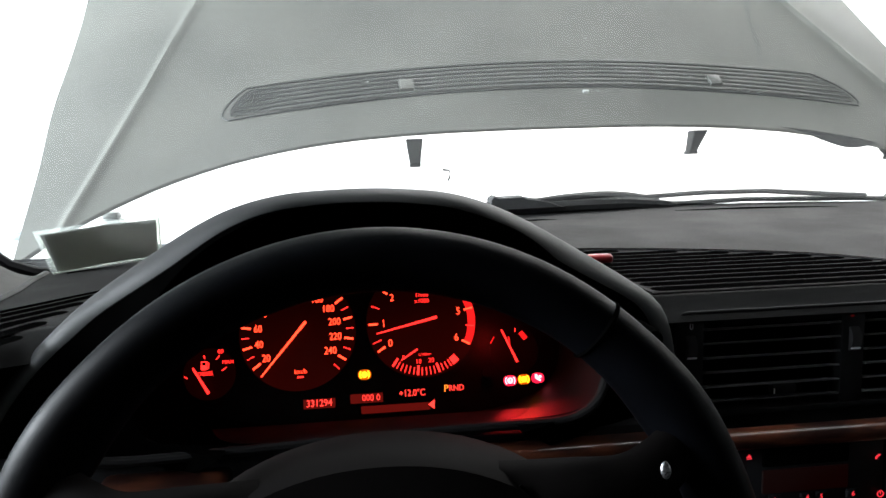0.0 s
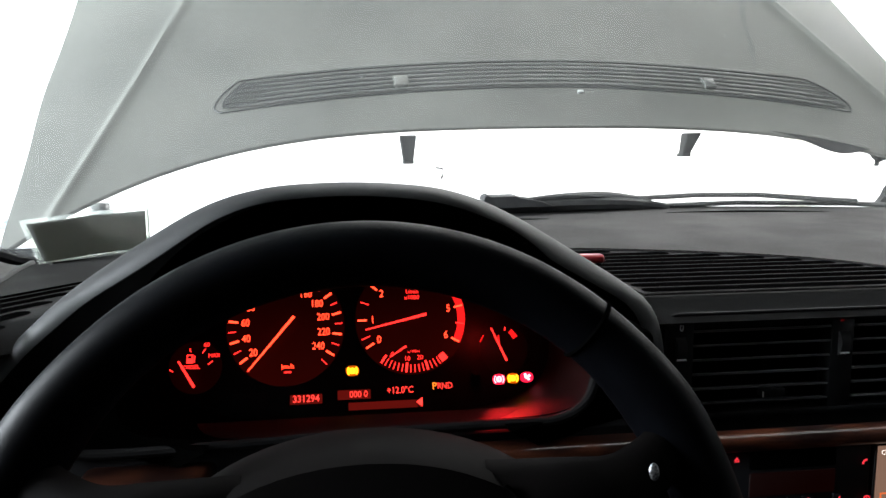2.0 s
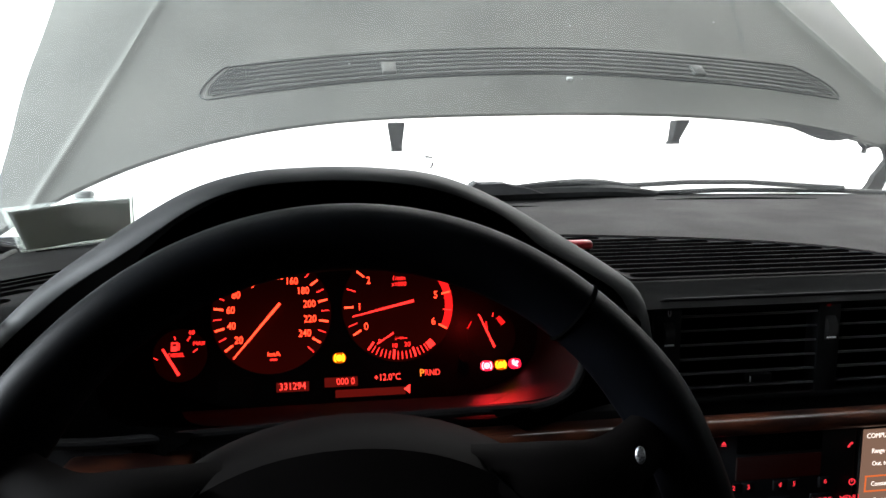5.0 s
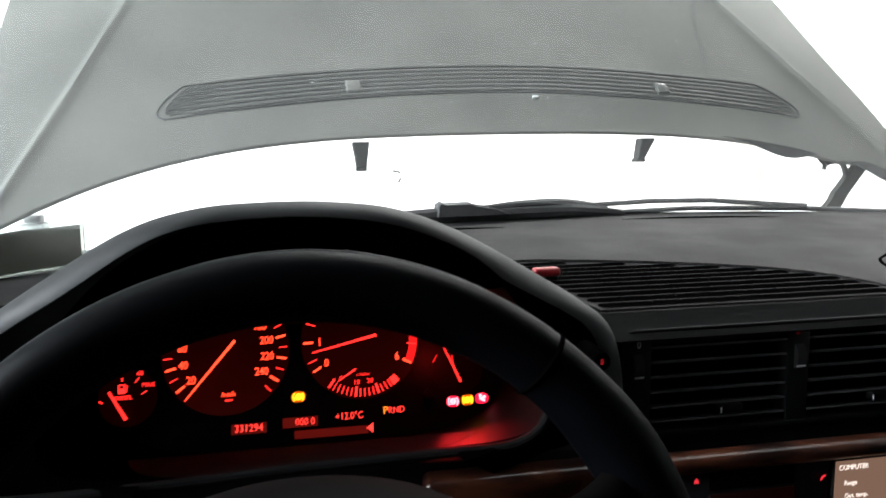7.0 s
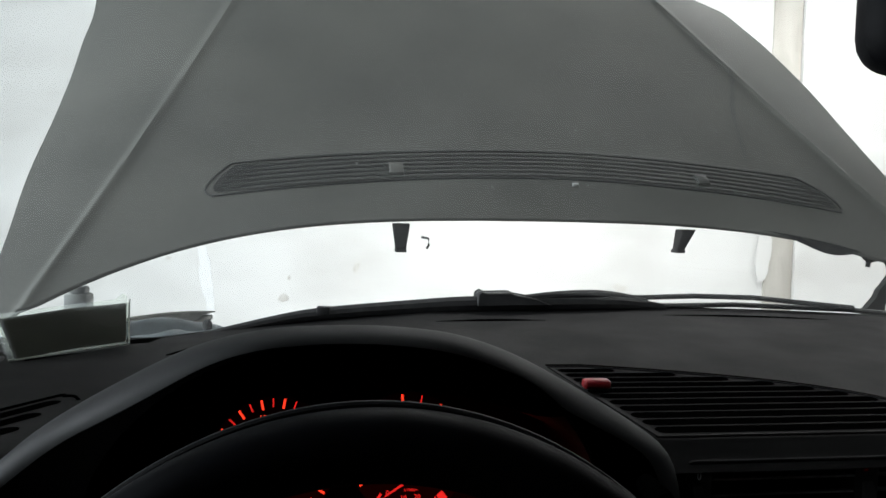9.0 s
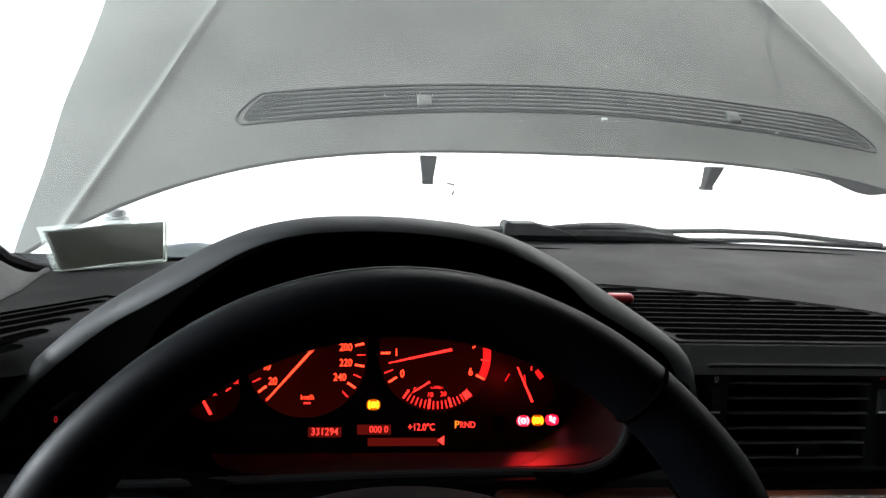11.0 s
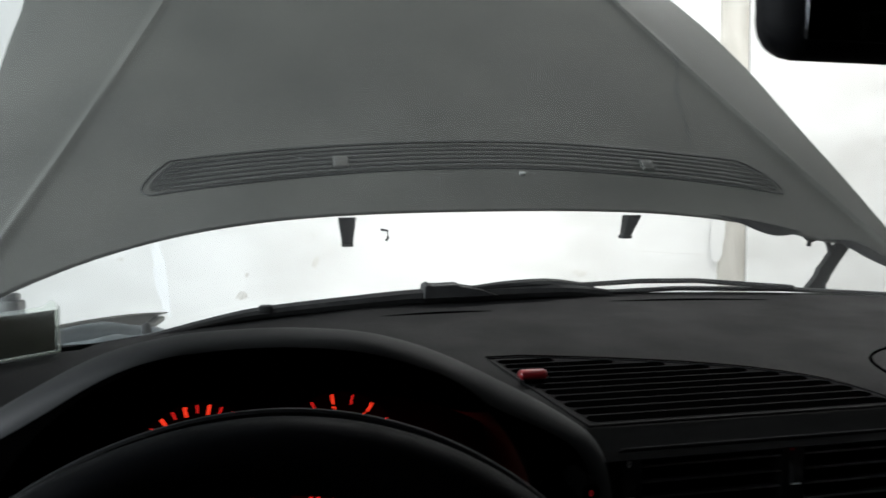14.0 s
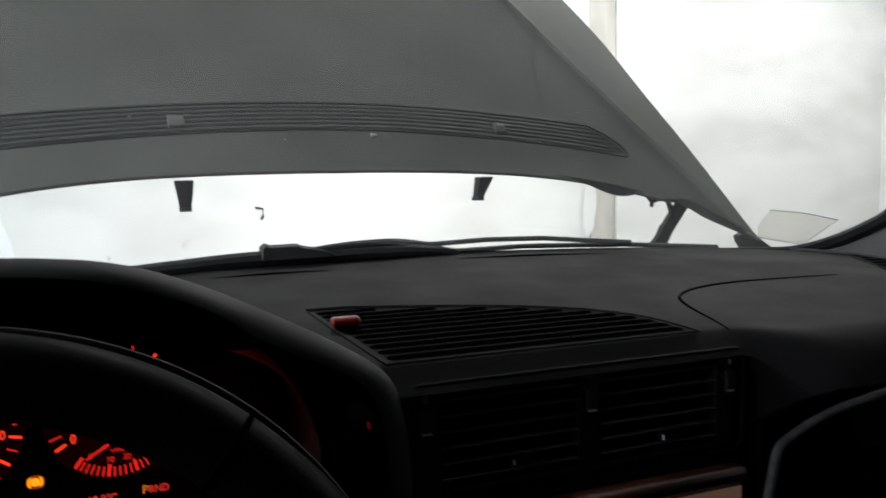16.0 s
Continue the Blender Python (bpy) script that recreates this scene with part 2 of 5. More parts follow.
def words(name, text, size, m, material, parent, extrude=0.0002, align="CENTER", wide=1.0):
    """Raised lettering as a mesh, lying in the xy plane of m."""
    cu = bpy.data.curves.new(name, "FONT")
    cu.body, cu.size, cu.extrude, cu.align_x, cu.align_y = text, size, extrude, align, "CENTER"
    cu.resolution_u, cu.offset = 3, size * 0.004 if size > 0.007 else 0.0
    tmp = bpy.data.objects.new(name + "_source", cu)
    me = bpy.data.meshes.new_from_object(tmp)
    bpy.data.objects.remove(tmp)
    bpy.data.curves.remove(cu)
    me.transform(m @ Matrix.Diagonal((wide, 1, 1, 1)))
    me.materials.clear()
    me.materials.append(material)
    ob = new(name, me)
    ob.parent = parent
    PLACE[ob] = PLACE[parent]
    return ob


def smoothstep(a, b, x):
    t = min(1, max(0, (x - a) / (b - a)))
    return t * t * (3 - 2 * t)


def eased(points, n=8):
    """A smooth path through the points."""
    p = [Vector(q) for q in points]
    out = []
    for i in range(len(p) - 1):
        a, b, c, d = p[max(0, i - 1)], p[i], p[i + 1], p[min(len(p) - 1, i + 2)]
        for k in range(n):
            f = k / n
            out.append(0.5 * (2 * b + (c - a) * f + (2 * a - 5 * b + 4 * c - d) * f * f + (3 * b - a - 3 * c + d) * f ** 3))
    return out + [p[-1]]


CX = 0.34          # the car's middle line; the steering column stands at x = 0


def structure(name, bm, material, label="", category=""):
    ob = part(name, bm, material)
    return tagged(ob, label, category, "", "structure")


# ---- garage ----
structure("floor", box((-3.2, -5.0, -0.15), (5.2, 3.6, 0.0)), FLOORM, "grey worn concrete garage floor", "floor")
structure("wall_north", box((-3.2, 3.43, 0.0), (2.555, 3.63, 3.0)), WALLM, "whitewashed garage wall with faint grey stains", "wall")
structure("wall_north_pier", box((2.555, 3.415, 0.0), (2.745, 3.63, 3.0), 0.006), WALLD, "stained beige strip of plaster pier in the wall", "wall")
structure("wall_north_east", box((2.75, 3.40, 0.0), (5.2, 3.63, 3.0)), WALLM, "whitewashed garage wall panel beside the pier", "wall")
structure("wall_west", box((-3.4, -5.0, 0.0), (-3.2, 3.63, 3.0)), WALLM, "whitewashed garage side wall", "wall")
structure("wall_east", box((5.2, -5.0, 0.0), (5.4, 3.63, 3.0)), WALLM, "whitewashed garage side wall", "wall")
structure("ceiling", box((-3.4, -5.0, 3.0), (5.4, 3.63, 3.15)), WALLM, "white garage ceiling", "ceiling")
structure("wall_south", box((-3.4, -5.2, 0.0), (5.4, -5.0, 3.0)), WALLM, "plain garage back wall", "wall")

# ---- bonnet, standing open ----
PSI, TILT = radians(4), radians(43)
fw = Vector((-math.sin(PSI), math.cos(PSI), 0))
hx = Vector((math.cos(PSI), math.sin(PSI), 0))
hu = fw * math.cos(TILT) + Vector((0, 0, math.sin(TILT)))
hn = -fw * math.sin(TILT) + Vector((0, 0, math.cos(TILT)))
HP = Vector((0.30, 0.648, 1.073)) + hx * 0.05
HOOD_M = Matrix(((hx.x, hu.x, hn.x, HP.x), (hx.y, hu.y, hn.y, HP.y), (hx.z, hu.z, hn.z, HP.z), (0, 0, 0, 1)))
bonnet = thing("bonnet", HOOD_M, "dusty dark grey car bonnet standing open, hinged at the windscreen", "bonnet")


def rear(x):
    return 0.036 - 0.07 * x * x - 0.36 * x ** 4 - 0.003 * math.exp(-((x + 0.1) / 0.3) ** 2) + (0.026 * math.exp(-((x - 0.715) / 0.05) ** 2) if x > 0 else 0)


def half_width(v):
    return 0.815 + 0.045 * smoothstep(-0.1, 0.35, v) + 0.015 * smoothstep(0.35, 0.7, v) + 0.012 * smoothstep(0.5, 0.75, v) - 0.03 * smoothstep(0.82, 1.0, v) - 0.15 * smoothstep(0.94, 1.1, v) ** 2


def crease(s):
    return 0.771 - 0.235 * s + 0.03 * s * s


def hood_z(x, s):
    c = crease(s)
    a = abs(x)
    z = -0.010 * (x / 0.8) ** 2 + 0.0050 * math.exp(-((a - c) / 0.0075) ** 2)
    if a > c:
        z -= 0.10 * (a - c) + 0.22 * (a - c) ** 2
    return z - 0.05 * max(0, s - 0.8) ** 2


def hood_point(u, v):
    a = 2 * u - 1
    w = half_width(v) + ((0.042 - 0.012 * smoothstep(0.0, 0.2, v) + 0.05 * smoothstep(0.7, 1.0, v)) if a < 0 else 0.03 * smoothstep(0.2, 0.7, v))
    s0 = -0.1 + 1.25 * v
    c = min(crease(s0), w - 0.02)
    k = 0.80
    x = a / k * c if abs(a) <= k else math.copysign(c + (abs(a) - k) / (1 - k) * (w - c), a)
    s = rear(x) * (1 - v) + (1.19 - 0.08 * abs(a) ** 3) * v
    return Vector((x, s, hood_z(x, s)))


part("panel", sheet(hood_point, 280, 50, 0.0), PAINT, bonnet)
bm = sheet(lambda u, v: hood_point(0.02 + 0.96 * u, 0.025 + 0.95 * v) + Vector((0, 0, -0.022)), 60, 20, 0.0)
part("inner_liner", bm, RUBBER, bonnet, "dark underside liner of the bonnet")
# rolled rear edge
part("rear_edge", tube([hood_point(k / 80, 0.0) + Vector((0, 0.001, -0.003)) for k in range(81)], 0.0038, 8), PAINT, bonnet)
# dark seal flap hanging under the far end of the rear edge
def flap_point(u, v):
    drop = 0.024 * math.sin(math.pi * u ** 1.7) ** 1.2
    return hood_point(0.5 + 0.5 * (0.42 + 0.19 * u), 0.0) + Vector((0, 0.003 - drop * 0.7 * v, 0.002 - drop * 0.55 * v))


part("seal_flap", sheet(flap_point, 40, 4, 0.003), RUBBER, bonnet, "black sealing flap under the bonnet edge")


def inner_point(u, v):
    p = hood_point(0.5 + 0.5 * (0.655 + 0.16 * u), 0.0)
    return p + Vector((0, 0.002 - smoothstep(0.05, 0.45, u) * (0.010 + 0.024 * math.exp(-((p.x - 0.725) / 0.045) ** 2)) * v, 0.002 - 0.006 * v))


part("inner_frame", sheet(inner_point, 40, 4, 0.003), RUBBER, bonnet, "dark inner frame along the bonnet corner")
# air intake grille across the bonnet
def g_bot(x):
    return 0.145 - 0.17 * (x - 0.06) ** 2 - 0.006 * smoothstep(0.05, 0.35, x) - 0.005 * smoothstep(0.35, 0.65, x)


def g_top(x):
    return 0.227 - 0.15 * (x - 0.10) ** 2 - 0.009 * smoothstep(0.05, 0.5, x)


def on_hood(x, s, up=0.0):
    return Vector((x, s, hood_z(x, s) + up))


G0, G1 = -0.602, 0.642


def pan_point(u, v):
    left, right = 0.042 * max(0, v) ** 2 + 0.016 * (1 - v) ** 8, 0.060 * max(0, v) ** 2.4 + 0.010 * (1 - v) ** 8
    x = G0 + left + (G1 - G0 - left - right) * u
    return on_hood(x, g_bot(x) + (g_top(x) - g_bot(x)) * v, 0.002)


SLATM = surface("grille_slat", (0.050, 0.052, 0.049), (0.068, 0.070, 0.065), 0.55, spec=0.2, scale=20)
pan = part("intake_grille", sheet(lambda u, v: pan_point(0.010 + 0.982 * u, 0.10 + 0.82 * v), 60, 8, 0.0), HOODGRILLE, bonnet, "dark grey louvred intake grille")
for k in range(7):
    # each louvre starts a little further in than the one below it
    u0, u1 = 0.012 + 0.0030 * k, 0.988 - 0.002 * abs(k - 1)
    def louvre(a, b):
        q = pan_point(u0 + (u1 - u0) * a, 0.045 + 0.151 * (k + 0.58 * b * min(1, 14 * a, 14 * (1 - a)) ** 0.5))
        return q + Vector((0, 0, 0.0024 + 0.0016 * math.sin(math.pi * b)))
    part("slat", sheet(louvre, 50, 3, 0.0012), SLATM, pan)
edge = [pan_point(i / 60, 0) for i in range(61)] + [pan_point(1, j / 10) for j in range(1, 10)]
edge += [pan_point(1 - i / 60, 1) for i in range(61)] + [pan_point(0, 1 - j / 10) for j in range(1, 10)]
part("seam", tube([p - Vector((0, 0, 0.0015)) for p in edge], 0.0019, 5, closed=True), RUBBER, pan)
for x, name in ((-0.272, "lug"), (0.347, "lug")):
    s = (g_bot(x) + g_top(x)) / 2 - 0.012
    part(name, box((x - 0.013, s - 0.015, hood_z(x, s)), (x + 0.013, s + 0.015, hood_z(x, s) + 0.0095), 0.003), SLATM if x > 0 else PAINT, pan, "pale plastic washer jet on the grille")
part("clip", box((0.063, 0.124, 0.0), (0.075, 0.131, 0.006), 0.002), GREYPART, pan, "small pale clip")
# dark streak down the paint
part("dark_streak", sheet(lambda u, v: on_hood(0.652 - 0.175 * v - 0.006 * math.sin(v * 3.1) + 0.005 * math.sin(v * 9) + (u - 0.5) * (0.017 - 0.009 * v + 0.004 * math.sin(v * 17)), 0.66 - 0.45 * v, 0.0008), 3, 30), DARKSTREAK, bonnet, "dark streak on the dusty paint")
rng = random.Random(5)
bm = bmesh.new()
for k in range(36):
    x, s, r = rng.uniform(-0.62, 0.62), rng.uniform(0.06, 1.0), rng.uniform(0.0007, 0.0022)
    if k % 4 == 0:
        s = g_bot(x) + rng.uniform(-0.03, 0.06)
    ring = [bm.verts.new(on_hood(x + r * rng.uniform(0.5, 1.6) * math.cos(j * math.tau / 6), s + r * rng.uniform(0.6, 1.8) * math.sin(j * math.tau / 6), 0.0034)) for j in range(6)]
    top = bm.verts.new(on_hood(x, s, 0.0048))
    for j in range(6):
        bm.faces.new((ring[j], ring[(j + 1) % 6], top))
tagged(part("dirt_specks", bm, GREYPART, bonnet, "pale specks of dirt on the paint"), "pale specks of dirt on the paint", "", "", "stuff")
# brackets hanging under the rear edge
for x0, x1, b0, b1, low in ((0.064, 0.095, 0.071, 0.089, 1.034), (0.607, 0.635, 0.602, 0.617, 1.041)):
    bm = bmesh.new()
    y = 0.70
    vs = [bm.verts.new(p) for p in ((x0, y, 1.082), (x1, y, 1.082), (b1, y + 0.01, low), (b0, y + 0.01, low),
                                    (x0, y + 0.03, 1.082), (x1, y + 0.03, 1.082), (b1, y + 0.03, low), (b0, y + 0.03, low))]
    for f in ((0, 1, 2, 3), (4, 5, 6, 7), (0, 1, 5, 4), (1, 2, 6, 5), (2, 3, 7, 6), (3, 0, 4, 7)):
        bm.faces.new([vs[i] for i in f])
    bmesh.ops.bevel(bm, geom=bm.edges[:], offset=0.002, segments=1, affect="EDGES")
    br = part("bracket", bm, RUBBER, bonnet, "dark grey tapered bracket", world_space=True)
    part("foot", box((b0 - 0.001, y + 0.006, low - 0.004), (b1 + 0.001, y + 0.034, low + 0.003), 0.002), RUBBER, br, world_space=True)

# ---- hinge on the far corner ----
hinge = thing("steel_hinge", pose(1.043, 0.74, 0.921), "dark steel hinge arm carrying the open bonnet", "hinge")
arm = plate([(-0.024, -0.003), (-0.022, 0.007), (-0.016, 0.013), (0.002, 0.031), (0.007, 0.049), (0.016, 0.054), (0.037, 0.084), (0.056, 0.107), (0.083, 0.104), (0.076, 0.089), (0.046, 0.052), (0.030, 0.031), (0.028, 0.020), (0.020, 0.016), (0.023, -0.005)], -0.007, 0.007)
bmesh.ops.bevel(arm, geom=arm.edges[:], offset=0.0012, segments=1, affect="EDGES")
part("arm", arm, RUBBER, hinge, m=pose(0, 0, 0, 90))
part("link", tube(eased([(1.075, 0.737, 0.993), (1.074, 0.737, 1.009), (1.066, 0.737, 1.025), (1.053, 0.737, 1.031), (1.039, 0.737, 1.030), (1.027, 0.737, 1.026)], 4), 0.0055, 8), RUBBER, hinge, world_space=True)
part("hook", tube(eased([(1.008, 0.737, 1.048), (1.016, 0.737, 1.034), (1.025, 0.737, 1.026), (1.024, 0.737, 1.014)], 4), 0.0045, 8), RUBBER, hinge, world_space=True)
part("brace", tube(eased([(1.027, 0.739, 1.046), (1.037, 0.739, 1.034), (1.051, 0.739, 1.030)], 4), 0.0035, 8), RUBBER, hinge, world_space=True)
part("strut", tube([(1.096, 0.738, 1.029), (1.084, 0.738, 1.010)], 0.004, 8), RUBBER, hinge, world_space=True)
corner = thing("corner_hinge", pose(1.316, 0.74, 0.893), "dark hinge plate at the bonnet corner", "hinge")
foot = plate([(-0.052, -0.002), (-0.044, 0.011), (-0.039, 0.022), (-0.052, 0.035), (-0.057, 0.049), (-0.032, 0.058), (0.005, 0.040), (0.035, 0.022), (0.051, 0.006), (0.066, -0.008)], -0.010, 0.010)
bmesh.ops.bevel(foot, geom=foot.edges[:], offset=0.0012, segments=1, affect="EDGES")
part("plate", foot, RUBBER, corner, m=pose(0, 0, 0, 90))
for px, pz in [(-0.035, 0.009), (-0.004, 0.011)]:
    part("rivet", disc(px, pz, 0.0032, 0.0102, 0.0125, 12), METAL, corner, m=pose(0, 0, 0, 90))
part("foot", box((-0.130, -0.016, -0.110), (0.060, 0.016, 0.002), 0.002), RUBBER, corner)

# ---- dashboard ----
def dash_back(x):
    d = (x - CX) / 0.5
    return 0.545 - 0.05 * d * d - 0.02 * d ** 4


def dash_z(x, y):
    z = 0.9335 + 0.045 * (y - 0.09)
    return z - 0.07 * max(0, 0.1 - x) * max(0, y) / 0.45


def front_edge(x):
    """Where the top rolls over to the face."""
    side = smoothstep(0.535, 0.60, x)
    return -0.012 * (1 - side) - 0.035 * side - 0.05 * (1 - smoothstep(-0.35, -0.2, x))


def dash_point(u, v):
    x = -0.53 + 1.62 * u
    yb, yf = dash_back(x), front_edge(x)
    side = smoothstep(0.535, 0.60, x)
    r = 0.018 + 0.05 * side
    if v < 0.6:
        y = yb + (yf - yb) * v / 0.6
        return Vector((x, y, dash_z(x, y)))
    if v < 0.8:
        a = (v - 0.6) / 0.2 * math.pi / 2
        k = (v - 0.6) / 0.2
        return Vector((x, yf - (r + 0.012 * (1 - side)) * (math.sin(a) * side + k * (1 - side)), dash_z(x, yf) - r * ((1 - math.cos(a)) * side + k ** 1.25 * (1 - side))))
    w = (v - 0.8) / 0.2
    return Vector((x, yf - r - 0.012 * (1 - side) + 0.03 * (1 - side) * smoothstep(0, 0.1, w) + 0.03 * w * side, dash_z(x, yf) - r - 0.16 * w))


dashboard = thing("dashboard", pose(CX, 0.2, 0.70), "dark grey grained plastic dashboard under the windscreen", "dashboard")
bm = sheet(dash_point, 130, 70)
under = [f for f in bm.faces if -0.185 < f.calc_center_median().x < 0.185 and f.calc_center_median().y < 0.05]
bmesh.ops.delete(bm, geom=under, context="FACES")
part("dash_top", bm, DASH, dashboard, world_space=True)
# raised line before the glass and the seam along it
for x0, x1, back in ((0.11, 0.27, 0.105), (0.47, 0.72, 0.06)):
    part("rear_seam", tube([(x, dash_back(x) - back, dash_z(x, dash_back(x) - back)) for x in [x0 + (x1 - x0) * i / 20 for i in range(21)]], [0.0004 + 0.0022 * math.sin(math.pi * i / 20) for i in range(21)], 5), DEEP, dashboard, world_space=True)
part("rear_seam", tube([(-0.215, 0.304, dash_z(-0.215, 0.304)), (-0.196, 0.320, dash_z(-0.196, 0.320)), (-0.178, 0.332, dash_z(-0.178, 0.332))], [0.001, 0.004, 0.001], 6), DEEP, dashboard, world_space=True)
# airbag lid seam
lid = [(0.885, 0.164), (0.82, 0.166), (0.74, 0.167), (0.69, 0.162), (0.652, 0.152), (0.624, 0.139), (0.602, 0.123), (0.586, 0.104), (0.574, 0.082), (0.562, 0.050), (0.550, 0.012), (0.538, -0.02)]
part("airbag_seam", tube([(q.x, q.y, dash_z(q.x, q.y) + 0.0002) for q in eased([(x, y, 0) for x, y in lid], 4)], [0.0004 + 0.0012 * min(1, k / 10, (44 - k) / 12) for k in range(45)], 5), DEEP, dashboard, world_space=True)


# darker than the dash: shade of sunken bars put into the colour
GRILLEBED = surface("grille_bed_shade", (0.0030, 0.0030, 0.0032), (0.0042, 0.0042, 0.0045), 0.7, spec=0.03, scale=60)


def on_dash(x, y, up):
    return Vector((x, y, dash_z(x, y) + up))


def dash_grille(name, label, left, right, y0, y1, count, bar_share=0.19):
    """Black sheets with rounded ends for shaded slots in the dash top, a darkened bed between them and a rim; left(y)
    and right(y) bound it.
    """
    g = thing(name, pose((left(y0) + right(y0)) / 2, (y0 + y1) / 2, 0.93), label, "grille")
    pitch = (y1 - y0) / count

    h = pitch * (1 - bar_share) / 2
    for k in range(count):
        y = y0 + pitch * (k + 0.5)
        x0, x1 = left(y) + h, right(y) - h
        if x1 - x0 < h:
            continue

        def slot(u, v):
            w = 0.5 - 0.5 * math.cos(math.pi * u)
            e = math.sqrt(max(0.02, 1 - max(0, 1 - w * (x1 - x0 + 2 * h) / h, 1 - (1 - w) * (x1 - x0 + 2 * h) / h) ** 2))
            x, yy = x0 - h + (x1 - x0 + 2 * h) * w, y + h * e * (2 * v - 1)
            return Vector((x, yy, dash_z(x, yy) + 0.0004))
        part("slot", sheet(slot, 48, 2), DEEP, g, "near-black sheet standing in for a shaded slot", world_space=True)
    part("bed", sheet(lambda u, v: on_dash(left(y0 + (y1 - y0) * v) + (right(y0 + (y1 - y0) * v) - left(y0 + (y1 - y0) * v)) * u, y0 + (y1 - y0) * v, 0.0002), 30, 14), GRILLEBED, g, "bed sheet between the slots, darkened as if its bars were sunken", world_space=True)
    m = pitch * 0.35
    ring = [(left(y0 + (y1 - y0) * i / 12) - m, y0 + (y1 - y0) * i / 12 - m * (1 - i / 6)) for i in range(13)]
    ring += [(right(y1 - (y1 - y0) * i / 12) + m, y1 - (y1 - y0) * i / 12 + m * (1 - i / 6)) for i in range(13)]
    part("rim", tube([(x, y, dash_z(x, y) + 0.0004) for x, y in ring], 0.0011, 6, closed=True), DASH, g, world_space=True)
    back = [(x, y + 0.007) for x, y in ring[12:26]]
    if count > 8:
        part("rim_groove", tube([(x, y, dash_z(x, y) + 0.0002) for x, y in back], 0.0012, 5), DEEP, g, world_space=True)
    return g


dash_grille("defroster_grille", "black slotted defroster grille in the dashboard top",
            lambda y: 0.230 - 0.143 * y, lambda y: 0.502 - 0.27 * max(0.0, (y + 0.02) / 0.2) ** 3, -0.010, 0.180, 11)
def slant_grille(label, tip, step, way, count, length, half):
    """Black sheets for shaded slots, side by side, slantwise over the dash top, each with a rounded end, and a low rim
    round the first.
    """
    g = thing("side_grille", pose(tip[0], tip[1], 0.93), label, "grille")
    d = Vector(way).normalized()
    q = Vector((-d.y, d.x))
    for k in range(count):
        e = Vector(tip) + Vector(step) * k
        n = length * (1 - 0.08 * k)

        def slot(u, v):
            w = 0.5 - 0.5 * math.cos(math.pi * u)
            round_off = math.sqrt(max(0.02, 1 - max(0, 1 - w * n / half, 1 - (1 - w) * n / half) ** 2))
            at = e + d * n * w + q * half * round_off * (2 * v - 1)
            return Vector((at.x, at.y, dash_z(at.x, at.y) + 0.0004))
        part("slot", sheet(slot, 30, 2), DEEP, g, "near-black sheet standing in for a shaded slot", world_space=True)
    m = half * 2.0
    rim_line = [Vector(tip) + d * length - q * m, Vector(tip) - q * m, Vector(tip) - d * m * 0.8 - q * m * 0.5, Vector(tip) - d * m, Vector(tip) - d * m * 0.6 + q * m * 0.8]
    part("rim", tube([(r.x, r.y, dash_z(r.x, r.y) + 0.0003) for r in eased([(r.x, r.y, 0) for r in rim_line], 6)], 0.0016, 6), DEEP, g, world_space=True)
    return g


slant_grille("black slotted side defroster grille in the dashboard top", (-0.252, 0.112), (0.001, -0.038), (-0.50, -0.87), 5, 0.15, 0.0075)
dash_grille("side_grille", "black slotted side defroster grille in the dashboard top",
            lambda y: 0.985 + 0.75 * (y - 0.17), lambda y: 1.075, 0.165, 0.275, 5, 0.42)
tab = thing("red_tab", pose(0.2195, 0.100, dash_z(0.22, 0.100) + 0.003), "small red plastic tab lying on the defroster grille", "tab")
part("cap", box((-0.013, -0.006, 0.0), (0.013, 0.006, 0.009), 0.0035, 3), REDTAB, tab)
part("base", box((-0.010, -0.005, -0.002), (0.010, 0.005, 0.001), 0.001), BLACK, tab)

# ---- binnacle over the instruments ----
binnacle = thing("binnacle", pose(0.005, -0.02, 0.82), "dark plastic hood arching over the instruments", "binnacle")


FOCUS = (0.0, 0.92)


def radial(points):
    """The distance from the focus at each angle, from an outline given as x and z."""
    q = sorted((math.atan2(z - FOCUS[1], x - FOCUS[0]), math.hypot(x - FOCUS[0], z - FOCUS[1])) for x, z in points)
    q = [(a - math.tau, r) for a, r in q] + q + [(a + math.tau, r) for a, r in q]
    angles, reach = [a for a, r in q], [r for a, r in q]
    return lambda a: float(np.interp(a, angles, reach))


def around(outline, n=6):
    return [(q.x, q.y) for q in eased([(x, z, 0) for x, z in outline], n)]


# the crest of the hood: a flat top, straight shoulders and upright legs; the opening: an oval set well inside it
CREST = radial(around([(0.240, 0.78), (0.238, 0.83), (0.236, 0.870), (0.232, 0.902), (0.222, 0.926), (0.200, 0.944), (0.150, 0.975), (0.100, 1.0035), (0.060, 1.0190), (0.020, 1.0244),
                       (-0.020, 1.0252), (-0.060, 1.0222), (-0.100, 1.0105), (-0.150, 0.984), (-0.200, 0.953), (-0.230, 0.928), (-0.258, 0.900), (-0.281, 0.868), (-0.298, 0.83), (-0.308, 0.78)]))
